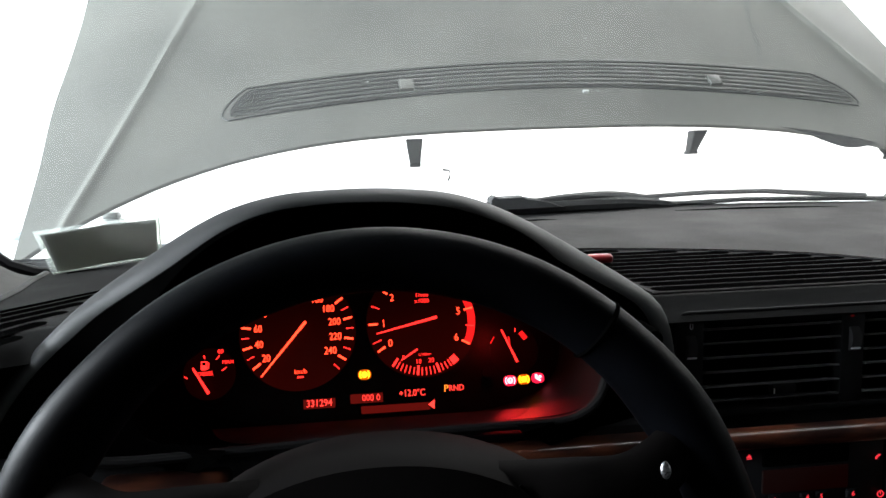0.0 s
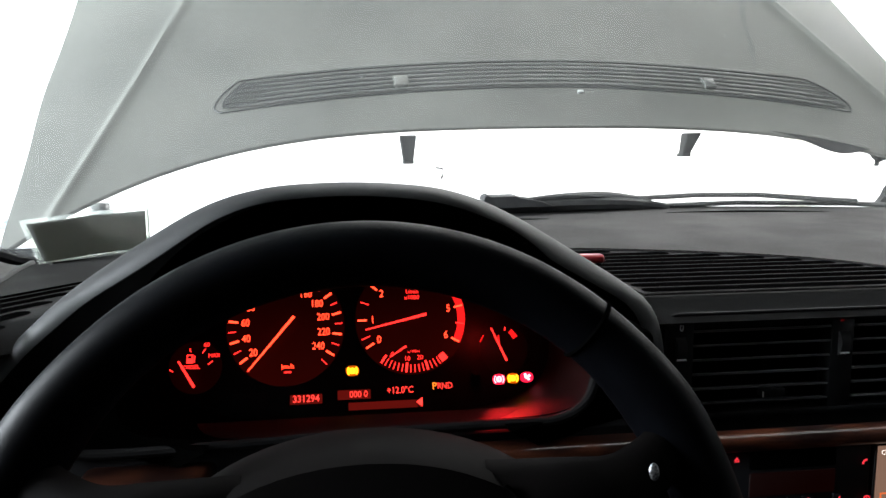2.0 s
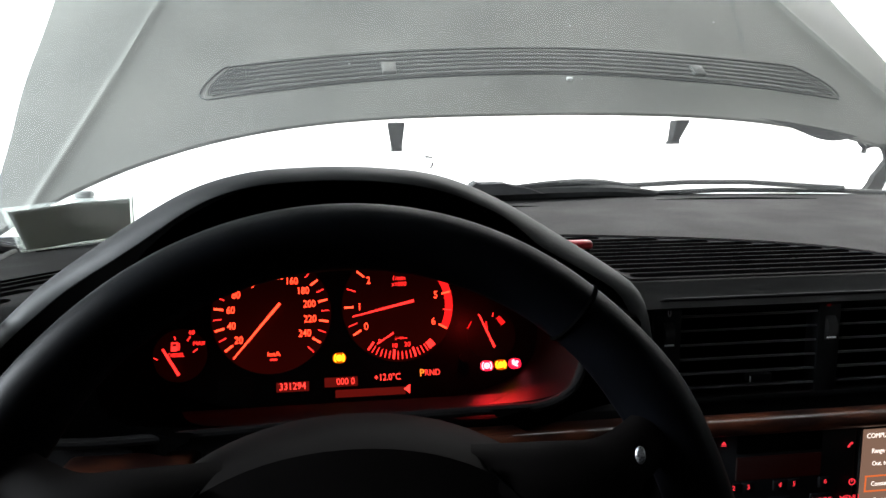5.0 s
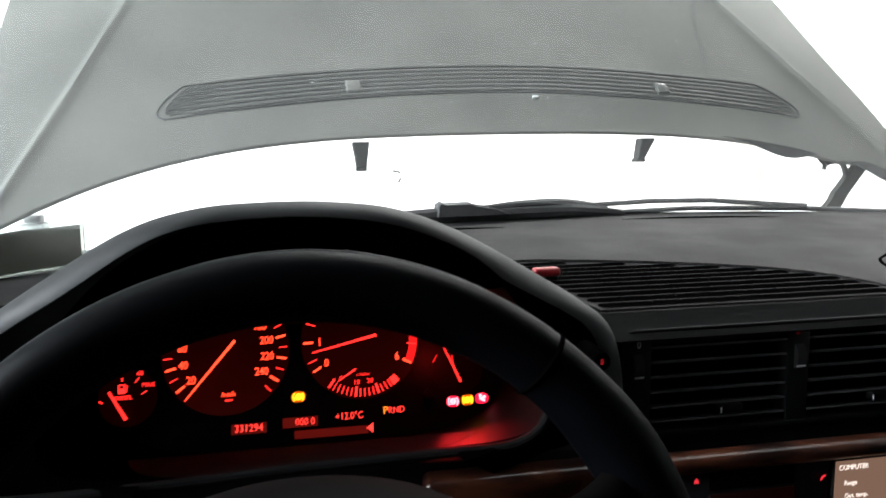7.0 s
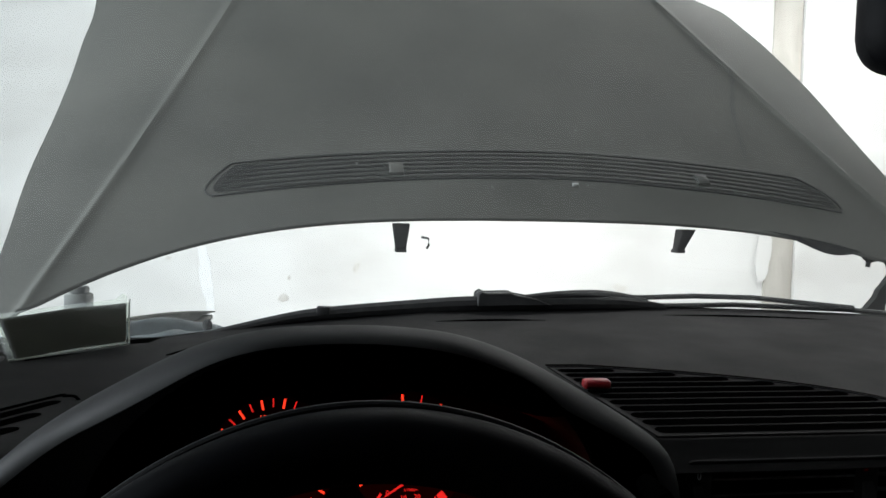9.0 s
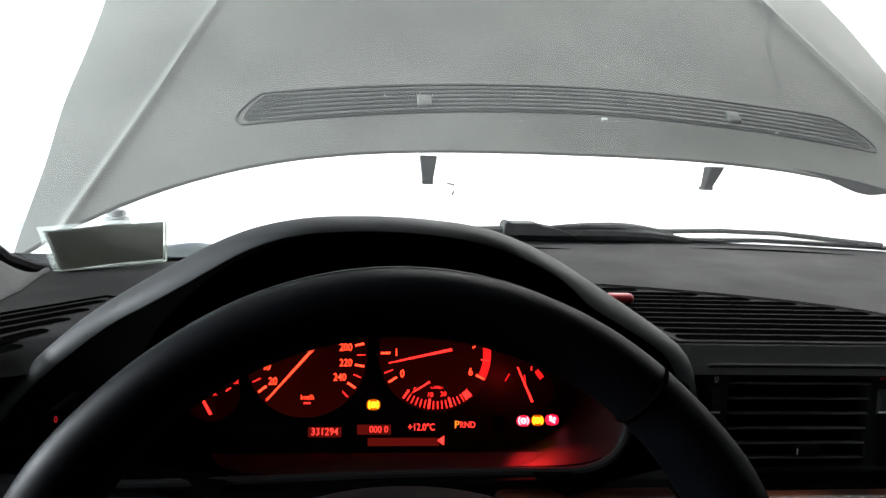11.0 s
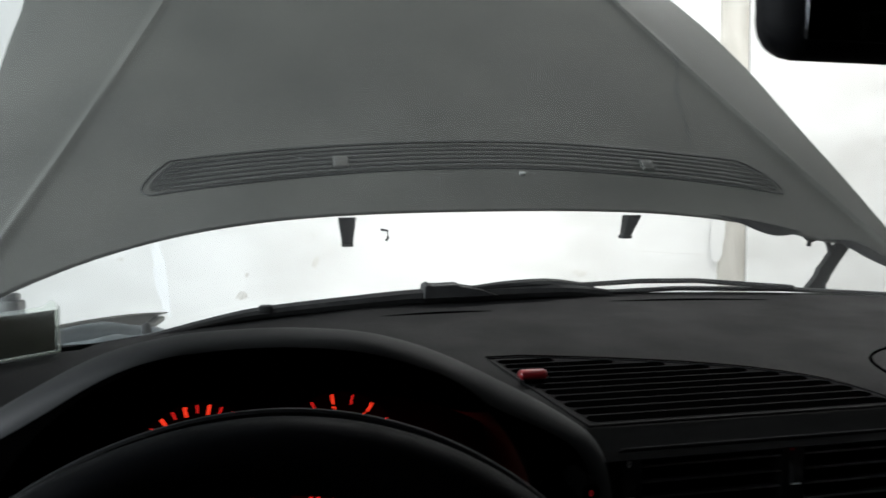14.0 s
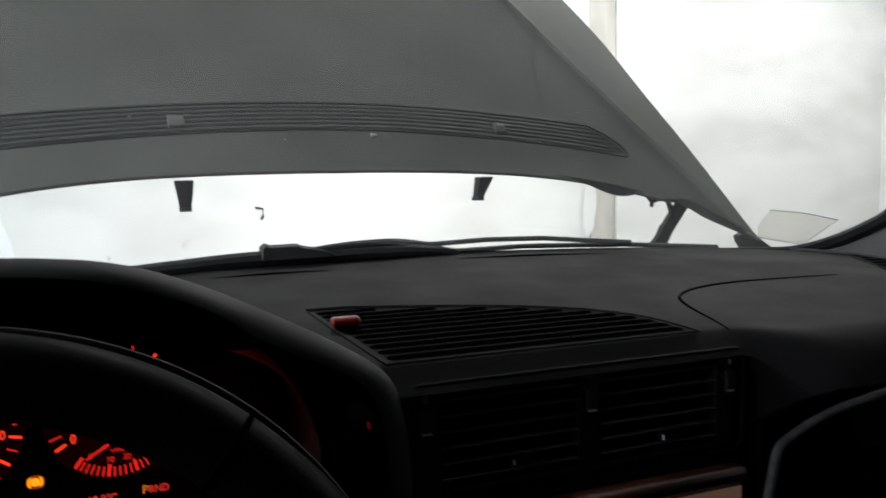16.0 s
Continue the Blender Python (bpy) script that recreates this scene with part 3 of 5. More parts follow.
OPENING = radial(around([(0.0, 0.8515), (0.080, 0.8540), (0.125, 0.8550), (0.150, 0.860), (0.163, 0.872), (0.168, 0.888), (0.166, 0.902), (0.160, 0.920), (0.148, 0.943), (0.130, 0.966), (0.108, 0.985),
                         (0.085, 0.9975), (0.050, 1.0095), (0.0, 1.0145), (-0.050, 1.0115), (-0.086, 0.998), (-0.110, 0.983), (-0.132, 0.964), (-0.150, 0.943), (-0.163, 0.920), (-0.169, 0.895), (-0.166, 0.872), (-0.156, 0.857), (-0.130, 0.852), (-0.080, 0.850), (0.0, 0.8515)]))


def front(x):
    """How far the face of the hood stands out towards the driver."""
    return -0.106 + 0.053 * smoothstep(0.05, 0.21, abs(x))


def opening_y(x, z):
    k = smoothstep(0.86, 0.93, z)
    return -0.072 * (1 - k) + (front(x) + 0.006) * k


def cowl_point(u, w):
    """From the opening over the face, round the crest, then forwards and down into the dash."""
    a = radians(-34 + 248 * u)
    c, s = math.cos(a), math.sin(a)
    r0, r1 = OPENING(a), CREST(a)
    roll = min(0.009 + 0.012 * smoothstep(0.05, 0.19, abs(r1 * c)), 0.85 * (r1 - r0))
    if w < 0.12:
        k = w / 0.12
        r = r0 + 0.003 * k
        x, z = FOCUS[0] + r * c, FOCUS[1] + r * s
        y0 = opening_y(x, z)
        return Vector((x, y0 + (min(y0, front(x)) - y0) * math.sin(k * math.pi / 2), z))
    if w < 0.3:
        r = r0 + 0.003 + (r1 - r0 - 0.003 - roll) * (w - 0.12) / 0.18
        x, z = FOCUS[0] + r * c, FOCUS[1] + r * s
        return Vector((x, min(opening_y(x, z), front(x)) * (0.3 - w) / 0.18 + front(x) * (w - 0.12) / 0.18, z))
    if w < 0.5:
        phi = (w - 0.3) / 0.2 * math.pi / 2
        r = r1 - roll * (1 - math.sin(phi))
        x, z = FOCUS[0] + r * c, FOCUS[1] + r * s
        return Vector((x, front(x) + 0.020 * (1 - math.cos(phi)), z))
    v = (w - 0.5) / 0.5
    x, z = FOCUS[0] + r1 * c, FOCUS[1] + r1 * s
    y = front(x) + 0.020
    return Vector((x * (1 - 0.05 * v), y + (0.22 - y) * v, z - 0.072 * v - 0.02 * v * v))


part("cowl", sheet(lambda u, v: cowl_point(u, 0.3 + 0.7 * v), 120, 60), COWL, binnacle, world_space=True)
# the face turned to the driver has its shade in the colour
part("hood_face", sheet(lambda u, v: cowl_point(u, 0.3 * v), 120, 14), DEEP, binnacle, "matt black inner face of the hood, blackened further for its shade", world_space=True)
part("lower_lip", tube(eased([(-0.215, -0.078, 0.849), (-0.17, -0.078, 0.846), (-0.10, -0.078, 0.8475), (0.0, -0.078, 0.8510), (0.09, -0.078, 0.8525), (0.135, -0.078, 0.8535), (0.158, -0.076, 0.864), (0.168, -0.070, 0.882)], 6), 0.0036, 10), DASH, binnacle, "rounded lower edge of the instrument hood", world_space=True)

# ---- instrument cluster ----
A20 = radians(20.4)
CLUSTER_M = Matrix(((1, 0, 0, 0), (0, math.sin(A20), -math.cos(A20), 0.030), (0, math.cos(A20), math.sin(A20), 0.912), (0, 0, 0, 1))) @ Matrix.Scale(1.0525, 4)
cluster = thing("instrument_cluster", CLUSTER_M, "lit instrument cluster with red dials and warning lamps", "instrument cluster")


def oval(t, a, b_up, b_down, cx=0.0, cy=-0.018, p=0.62):
    c, s = math.cos(t), math.sin(t)
    return (cx + a * math.copysign(abs(c) ** p, c), cy + (b_up if s > 0 else b_down) * math.copysign(abs(s) ** p, s))


FACE = [oval(k * math.tau / 96, 0.150, 0.062, 0.064) for k in range(96)]
part("face_plate", plate(FACE, -0.006, -0.002), CLUSTERF, cluster)


FACE_AT = [CLUSTER_M @ Vector((x, y, -0.003)) for x, y in FACE]
FACE_EDGE = radial([(q.x, q.z) for q in FACE_AT])


def bowl(u, v):
    """From the face plate along a steep wall, then flaring out to the opening of the hood."""
    a = u * math.tau
    c, s = math.cos(a), math.sin(a)
    r0, r1 = FACE_EDGE(a), OPENING(a)
    z0 = FOCUS[1] + r0 * s
    inner = Vector((r0 * c, 0.030 + (z0 - 0.912) * math.tan(A20) + 0.004, z0))
    outer = Vector((r1 * c, opening_y(r1 * c, FOCUS[1] + r1 * s), FOCUS[1] + r1 * s))
    k = v * v * (3 - 2 * v)
    p = inner.lerp(outer, 0.25 * v + 0.75 * v ** 2.2)
    p.y = inner.y + (outer.y - inner.y) * (0.35 * v + 0.65 * k)
    return p


part("surround", sheet(lambda u, v: bowl(-0.150 + 0.200 * u, v), 60, 14), surface("satin_black", (0.0028, 0.0028, 0.0030), (0.0042, 0.0042, 0.0044), 0.50, spec=0.05, scale=40), cluster, "black moulded surround", world_space=True)
# rest of the same moulding, painted near-black so it looks unlit
part("dark_surround", sheet(lambda u, v: bowl(0.050 + 0.800 * u, v), 90, 14), DEEP, cluster, "matt black lining and moulding, blackened to look unlit", world_space=True)
SPX, SPY, SPR = -0.0608, -0.009, 0.0442
TAX, TAY, TAR = 0.0383, -0.0056, 0.0429
speedo = part("speedometer", disc(SPX, SPY, 0.0458, -0.002, -0.0012, 56), DIALFACE, cluster, "dark red lit dial face")
tacho = part("tachometer", disc(TAX, TAY, 0.0448, -0.002, -0.0012, 56), DIALFACE, cluster, "dark red lit dial face")


def tick(cx, cy, r0, r1, deg, width, material, parent, name="tick"):
    a = radians(deg)
    return part(name, bar(cx + r0 * math.cos(a), cy + r0 * math.sin(a), cx + r1 * math.cos(a), cy + r1 * math.sin(a), width, width, -0.0012, -0.0006), material, parent, smooth=False)


for kmh in range(10, 260, 10):
    deg = 217.9 - 1.138 * (kmh - 20)
    major = kmh % 20 == 0
    tick(SPX, SPY, SPR - (0.0072 if major else 0.006), SPR, deg, 0.0016 if major else 0.0008, AMBER if major else REDMARK, speedo)
    if major:
        a = radians(deg)
        r = SPR - 0.0128 - (0.0015 if kmh > 80 else 0)
        words("numeral", str(kmh), 0.0080, pose(SPX + r * math.cos(a), SPY + r * math.sin(a), -0.0008), AMBER, speedo, wide=0.82)
words("unit", "km/h", 0.0049, pose(SPX + 0.0016, SPY - 0.031, -0.0008), AMBER, speedo)
part("unit_mark", box((SPX - 0.001, SPY - 0.0358, -0.0012), (SPX + 0.004, SPY - 0.0345, -0.0007)), REDMARK, speedo, smooth=False)
part("needle", bar(SPX + 0.0068, SPY + 0.0077, SPX - 0.0278, SPY - 0.0331, 0.0021, 0.0010, 0.003, 0.0038), AMBER, speedo, "glowing orange needle", smooth=False)
for rev, deg in ((0, 212), (0.25, 201.7), (0.5, 191), (1, 180.8), (1.5, 160.6), (2, 138.9), (2.5, 118), (3, 96.5), (3.5, 75.5), (4, 54), (4.5, 33), (5, 12.3), (5.5, -8), (6, -28.2)):
    whole = rev == int(rev)
    if rev == 0.5:
        continue
    tick(TAX, TAY, TAR - 0.0072, TAR, deg, 0.0015 if whole else 0.0008, AMBER if whole else REDMARK, tacho)
    if whole:
        a = radians(deg)
        r = TAR - 0.0120
        words("numeral", str(rev), 0.0082, pose(TAX + r * math.cos(a), TAY + r * math.sin(a), -0.0008), AMBER, tacho, wide=0.85)
part("red_zone", arc_band(TAX, TAY, TAR - 0.0055, TAR + 0.0006, 31, -29, -0.0016, -0.0009), REDBAND, tacho, "solid red limit band")
words("unit", "1/min\nx1000", 0.0048, pose(TAX + 0.001, TAY + 0.019, -0.0008), REDMARK, tacho)
part("needle", bar(TAX + 0.0120, TAY + 0.0023, TAX - 0.0367, TAY - 0.0085, 0.0022, 0.0010, 0.003, 0.0038), REDMARK, tacho, "glowing red needle", smooth=False)
for k in range(17):
    deg = -126 + 76 * k / 16
    big = k in (0, 6, 11)
    if k < 15:
        tick(TAX, TAY, TAR - (0.0075 if big else 0.006), TAR, deg, 0.0018 if big else 0.0008, REDMARK, tacho)
part("economy_band", arc_band(TAX, TAY, TAR - 0.0062, TAR, -57, -49, -0.0014, -0.0008, 6), REDMARK, tacho)
for text, x, y in (("10", 0.0338, -0.0378), ("20", 0.0440, -0.0372), ("0", 0.0222, -0.0340)):
    words("numeral", text, 0.0050, pose(x, y, -0.0008), REDMARK, tacho)
words("unit", "L/100km", 0.0028, pose(0.0392, -0.0322, -0.0008), REDMARK, tacho)
part("economy_needle", bar(0.0333, -0.0281, 0.0200, -0.0362, 0.0016, 0.0009, 0.003, 0.0036), REDMARK, tacho, smooth=False)
# fuel gauge
fuel = part("fuel_gauge", disc(-0.1290, -0.0375, 0.0200, -0.002, -0.0012, 40), glow("fuel_face", (1.0, 0.03, 0.012), 0.005), cluster, "small dim red fuel dial")
part("needle", bar(-0.1283, -0.0525, -0.1406, -0.0325, 0.0022, 0.0014, 0.003, 0.0036), REDMARK, fuel, smooth=False)
words("numeral", "60", 0.0046, pose(-0.1207, -0.0205, -0.0008), REDMARK, fuel)
words("caption", "MAX", 0.0042, pose(-0.1150, -0.0290, -0.0008), REDMARK, fuel)
words("caption", "DIESEL", 0.0042, pose(-0.1318, -0.0372, -0.0008), REDMARK, fuel)
part("pump_symbol", box((-0.1355, -0.0342, -0.0012), (-0.1308, -0.0275, -0.0007)), REDMARK, fuel, smooth=False)
part("pump_window", box((-0.1345, -0.0305, -0.0007), (-0.1318, -0.0285, -0.0004)), CLUSTERF, fuel, smooth=False)
part("pump_hose", bar(-0.1300, -0.0335, -0.1296, -0.0285, 0.0007, 0.0007, -0.0012, -0.0007), REDMARK, fuel, smooth=False)
for x0, y0, x1, y1 in ((-0.1332, -0.0230, -0.1328, -0.0255), (-0.1240, -0.0268, -0.1215, -0.0235), (-0.1195, -0.0355, -0.1160, -0.0330), (-0.1480, -0.0385, -0.1455, -0.0400)):
    part("tick", bar(x0, y0, x1, y1, 0.0008, 0.0008, -0.0012, -0.0007), REDMARK, fuel, smooth=False)
# temperature gauge and warning lamps
temp = part("temperature_gauge", disc(0.1120, -0.0330, 0.0200, -0.002, -0.0014, 40), glow("dim_dial", (1.0, 0.04, 0.02), 0.002), cluster, "dark temperature dial with a lit needle")
part("needle", bar(0.1129, -0.0430, 0.1019, -0.0164, 0.0018, 0.0010, 0.003, 0.0036), REDMARK, temp, smooth=False)
part("red_zone", bar(0.1180, -0.0188, 0.1222, -0.0245, 0.0036, 0.0042, -0.0014, -0.0008), REDBAND, temp, smooth=False)
part("cold_mark", bar(0.0928, -0.0270, 0.0962, -0.0215, 0.0007, 0.0007, -0.0014, -0.0008), REDBAND, temp, smooth=False)
part("tick", bar(0.1142, -0.0155, 0.1138, -0.0185, 0.0007, 0.0007, -0.0014, -0.0008), REDMARK, temp, smooth=False)
part("thermometer_symbol", bar(0.1082, -0.0220, 0.1082, -0.0285, 0.0010, 0.0022, -0.0014, -0.0008), REDBAND, temp, smooth=False)
lamps = (("brake_lamp", 0.1065, -0.0572, LAMPR, LAMPC), ("abs_lamp", 0.1178, -0.0569, LAMPY, LAMPY), ("airbag_lamp", 0.1292, -0.0565, LAMPR, LAMPC), ("traction_lamp", -0.0094, -0.0453, LAMPY, LAMPY))
for name, x, y, outer, core in lamps:
    lamp = part(name, plate([oval(k * math.tau / 24, 0.0052, 0.0041, 0.0041, x, y, 0.8) for k in range(24)], -0.002, -0.0014), outer if outer is LAMPR else LAMPDIM, cluster, "glowing warning lamp", smooth=False)
    if name == "airbag_lamp":
        part("symbol_head", disc(x - 0.0012, y + 0.0020, 0.0013, -0.0012, -0.0006, 12), core, lamp, smooth=False)
        part("symbol_body", bar(x - 0.0018, y + 0.0008, x + 0.0022, y - 0.0022, 0.0026, 0.0014, -0.0012, -0.0006), core, lamp, smooth=False)
        part("symbol_bag", disc(x + 0.0018, y + 0.0010, 0.0013, -0.0012, -0.0006, 12), core, lamp, smooth=False)
    else:
        part("symbol_disc", disc(x, y, 0.0025, -0.0012, -0.0008, 20), core, lamp, smooth=False)
        part("symbol_stroke", bar(x, y + 0.0014, x, y - 0.0006, 0.0007, 0.0005, -0.0008, -0.0004), outer if outer is LAMPR else LAMPDIM, lamp, smooth=False)
        part("symbol_dot", disc(x, y - 0.0014, 0.0004, -0.0008, -0.0004, 8), outer if outer is LAMPR else LAMPDIM, lamp, smooth=False)
        for side in (0, 180):
            part("symbol_arc", arc_band(x, y, 0.0033, 0.0043, side - 48, side + 48, -0.0012, -0.0007, 10), core, lamp, smooth=False)
# displays along the bottom
disp = part("odometer_display", box((-0.0575, -0.0690, -0.002), (-0.0330, -0.0617, -0.0014)), LCD, cluster, "red lit odometer display", smooth=False)
words("digits", "331294", 0.0074, pose(-0.0453, -0.0652, -0.0010), LCDTXT, disp, wide=0.92)
disp = part("trip_display", box((-0.0212, -0.0672, -0.002), (0.0042, -0.0600, -0.0014)), LCD, cluster, "red lit trip display", smooth=False)
words("digits", "000 0", 0.0070, pose(-0.0050, -0.0636, -0.0010), LCDTXT, disp, wide=0.9)
words("temperature_readout", "+12.0\u00b0C", 0.0072, pose(0.0274, -0.0620, -0.0010), LCDTXT, cluster, wide=0.85)
words("gear_readout", "P", 0.0076, pose(0.0545, -0.0602, -0.0010), glow("gear_amber", (1.0, 0.22, 0.02), 2.4), cluster)
words("gear_readout", "RND", 0.0066, pose(0.0628, -0.0602, -0.0010), LCDTXT, cluster, wide=0.88)
part("message_display", box((-0.0130, -0.0755, -0.002), (0.0410, -0.0697, -0.0014)), LCD, cluster, "dim red message display", smooth=False)
part("arrow", plate([(0.0396, -0.0715), (0.0448, -0.0680), (0.0444, -0.0752)], -0.0012, -0.0007), LCDTXT, cluster, smooth=False)
part("blank_panel", box((-0.1010, -0.0770, -0.002), (-0.0745, -0.0590, -0.0012), 0.0004), BLACK, cluster)
part("trip_button", tube([(0.0880, -0.0500, -0.002), (0.0880, -0.0500, 0.003)], 0.0035, 12), BLACK, cluster)

# ---- steering wheel ----
A25 = radians(16)
WHEEL_M = Matrix(((1, 0, 0, 0.0032), (0, math.sin(A25), -math.cos(A25), -0.2645), (0, math.cos(A25), math.sin(A25), 0.843), (0, 0, 0, 1))) @ Matrix.Scale(0.955, 4)
wheel = thing("steering_wheel", WHEEL_M, "black leather steering wheel with a padded hub", "steering wheel")


def rim(u, v):
    a, b = u * math.tau, v * math.tau
    g = 1 + 0.10 * math.exp(-((((a - 0.55) + math.pi) % math.tau - math.pi) / 0.16) ** 2) + 0.10 * math.exp(-((((a - math.pi + 0.55) + math.pi) % math.tau - math.pi) / 0.16) ** 2)
    r = 0.1678 + 0.0159 * g * math.cos(b)
    return Vector((r * math.cos(a), r * math.sin(a), 0.0175 * g * math.sin(b)))


part("rim", sheet(rim, 144, 20, close_u=True), LEATHER, wheel)
for a in (0.865, -0.75, math.pi + 0.75):
    # a narrow sewn joint, standing slightly proud of the leather
    def joint(u, v):
        q, w = rim((a + 0.014 * (v - 0.5)) / math.tau, u), Vector((0.1693 * math.cos(a), 0.1693 * math.sin(a), 0))
        return w + (q - w) * (1.02 + 0.05 * math.sin(math.pi * v))
    part("rim_seam", sheet(joint, 24, 4, close_u=True), DEEP, wheel)
# stitching line on the inner side of the rim
part("stitching", tube([Vector((0.1555 * math.cos(k * math.tau / 120), 0.1555 * math.sin(k * math.tau / 120), -0.006)) for k in range(120)], 0.0012, 5, closed=True), BLACK, wheel)


def pad(u, v):
    t = u * math.tau
    x, y = oval(t, 0.112, 0.084, 0.100, 0.0, 0.0, 0.95)
    k = v
    shrink = 1 - 0.9 * max(0.0, (k - 0.35) / 0.65) ** 1.2 - 0.10 * min(1, k / 0.35) ** 2
    z = -0.020 + 0.045 * min(1, k / 0.35) + 0.010 * max(0, (k - 0.35) / 0.65)
    return Vector((x * shrink, y * shrink, z))


HUBM = surface("hub_plastic", (0.0030, 0.0025, 0.0025), (0.0044, 0.0037, 0.0037), 0.75, spec=0.03, scale=30, bump=0.08, bump_scale=2200, voronoi=True)
hub = part("hub_pad", sheet(pad, 72, 16, close_u=True), HUBM, wheel, "black padded airbag hub")
for sx in (1, -1):
    part("spoke", tube(eased([(sx * 0.055, 0.052, 0.012), (sx * 0.085, 0.054, 0.017), (sx * 0.112, 0.056, 0.017), (sx * 0.134, 0.066, 0.010), (sx * 0.154, 0.080, 0.0)], 4), [0.019 - 0.008 * k / 16 for k in range(17)], 12, flat=0.7), HUBM, wheel)
    part("spoke", tube([(sx * 0.060, -0.075, 0.004), (sx * 0.085, -0.105, 0.002), (sx * 0.105, -0.128, -0.002)], [0.024, 0.018, 0.016], 12, flat=0.6), HUBM, wheel)
    part("pad_seam", tube([(sx * 0.060, 0.062, 0.0262), (sx * 0.078, 0.044, 0.0266), (sx * 0.096, 0.030, 0.0210)], 0.0010, 5), DEEP, hub)
    part("switch_plate", box((sx * 0.088 - 0.014, 0.012, 0.018), (sx * 0.088 + 0.014, 0.034, 0.028), 0.003), BLACK, hub)
    words("switch_symbol", "O" if sx > 0 else "+", 0.007, pose(sx * 0.088, 0.022, 0.0286), BTN, hub)
# a flattened metal bead put in for the bright glint on the spoke
bm = bmesh.new()
bmesh.ops.create_uvsphere(bm, u_segments=16, v_segments=10, radius=0.0030)
part("spoke_glint", bm, surface("glint_metal", (0.10, 0.10, 0.10), (0.5, 0.5, 0.52), 0.45, metal=1.0, scale=900), wheel, "small bright bead added for the glint on the spoke", m=pose(0.1265, 0.0635, 0.0255) @ Matrix.Diagonal((0.8, 1.3, 0.4, 1)))
# a bead stands behind the groove on the far side of the rim
part("rim_bead", tube([Vector((0.1850 * math.cos(k * math.tau / 144), 0.1850 * math.sin(k * math.tau / 144), -0.0165)) for k in range(144)], 0.0020, 8, closed=True), BLACK, wheel)

# ---- steering column with its stalks ----
column = thing("steering_column", pose(0.004, -0.12, 0.70), "black plastic steering column shroud with stalks", "steering column")
part("shroud", tube([Vector((0.004, -0.262, 0.830)), Vector((0.004, -0.20, 0.802)), Vector((0.004, -0.06, 0.74))], [0.052, 0.062, 0.070], 24, flat=0.85), BLACK, column, world_space=True)
part("wiper_stalk", tube([(0.045, -0.150, 0.810), (0.060, -0.152, 0.812), (0.068, -0.154, 0.813), (0.074, -0.155, 0.814), (0.080, -0.155, 0.815)], [0.006, 0.0065, 0.0085, 0.009, 0.006], 12), BLACK, column, world_space=True)
part("indicator_stalk", tube([(-0.045, -0.150, 0.810), (-0.060, -0.152, 0.812), (-0.072, -0.154, 0.813), (-0.080, -0.155, 0.814)], [0.006, 0.0065, 0.008, 0.006], 12), BLACK, column, world_space=True)

for name, x, z in (("light_switch", -0.200, 0.898), ("dimmer_switch", 0.192, 0.915)):
    knob = thing(name, pose(x, -0.099, z), "black rotary switch with a small red lit mark", "switch")
    part("knob", tube([(0, 0.03, 0), (0, 0.004, 0), (0, 0.0, 0)], [0.007, 0.007, 0.006], 20), DEEP, knob)
    words("switch_mark", "0", 0.0056, pose(0, -0.0006, 0, 90), glow("switch_red", (1.0, 0.03, 0.05), 0.35), knob, wide=0.8)

# ---- centre vents ----
VENT_Y = -0.030
VENTFRAME = surface("vent_frame", (0.010, 0.0103, 0.0112), (0.014, 0.0144, 0.0155), 0.5, spec=0.14, scale=40)
VENTSLAT = surface("vent_slat", (0.075, 0.075, 0.078), (0.10, 0.10, 0.104), 0.5, spec=0.2, scale=60)
vents = thing("centre_vents", pose(0.385, VENT_Y, 0.83), "black twin air vents with thumb wheels", "air vent")
VX0, VX1, VZ0, VZ1 = 0.238, 0.537, 0.828, 0.914
part("frame", box((VX0, VENT_Y - 0.004, VZ1 - 0.006), (VX1, VENT_Y + 0.02, VZ1), 0.002), VENTFRAME, vents, world_space=True)
part("frame", box((VX0, VENT_Y - 0.004, VZ0), (VX1, VENT_Y + 0.02, VZ0 + 0.006), 0.002), VENTFRAME, vents, world_space=True)
ring = []
for cx, cz, a0 in ((VX1 - 0.009, VZ1 - 0.010, 0), (VX0 + 0.009, VZ1 - 0.010, 90), (VX0 + 0.009, VZ0 + 0.010, 180), (VX1 - 0.009, VZ0 + 0.010, 270)):
    ring += [(cx + 0.012 * math.cos(radians(a0 + 15 * k)), VENT_Y - 0.005, cz + 0.012 * math.sin(radians(a0 + 15 * k))) for k in range(7)]
part("rounded_edge", tube(ring, 0.0017, 8, closed=True), BLACK, vents, world_space=True)
# near-black, so the depth behind the slats is painted as shade
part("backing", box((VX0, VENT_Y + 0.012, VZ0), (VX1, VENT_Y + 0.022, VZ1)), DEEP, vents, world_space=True)
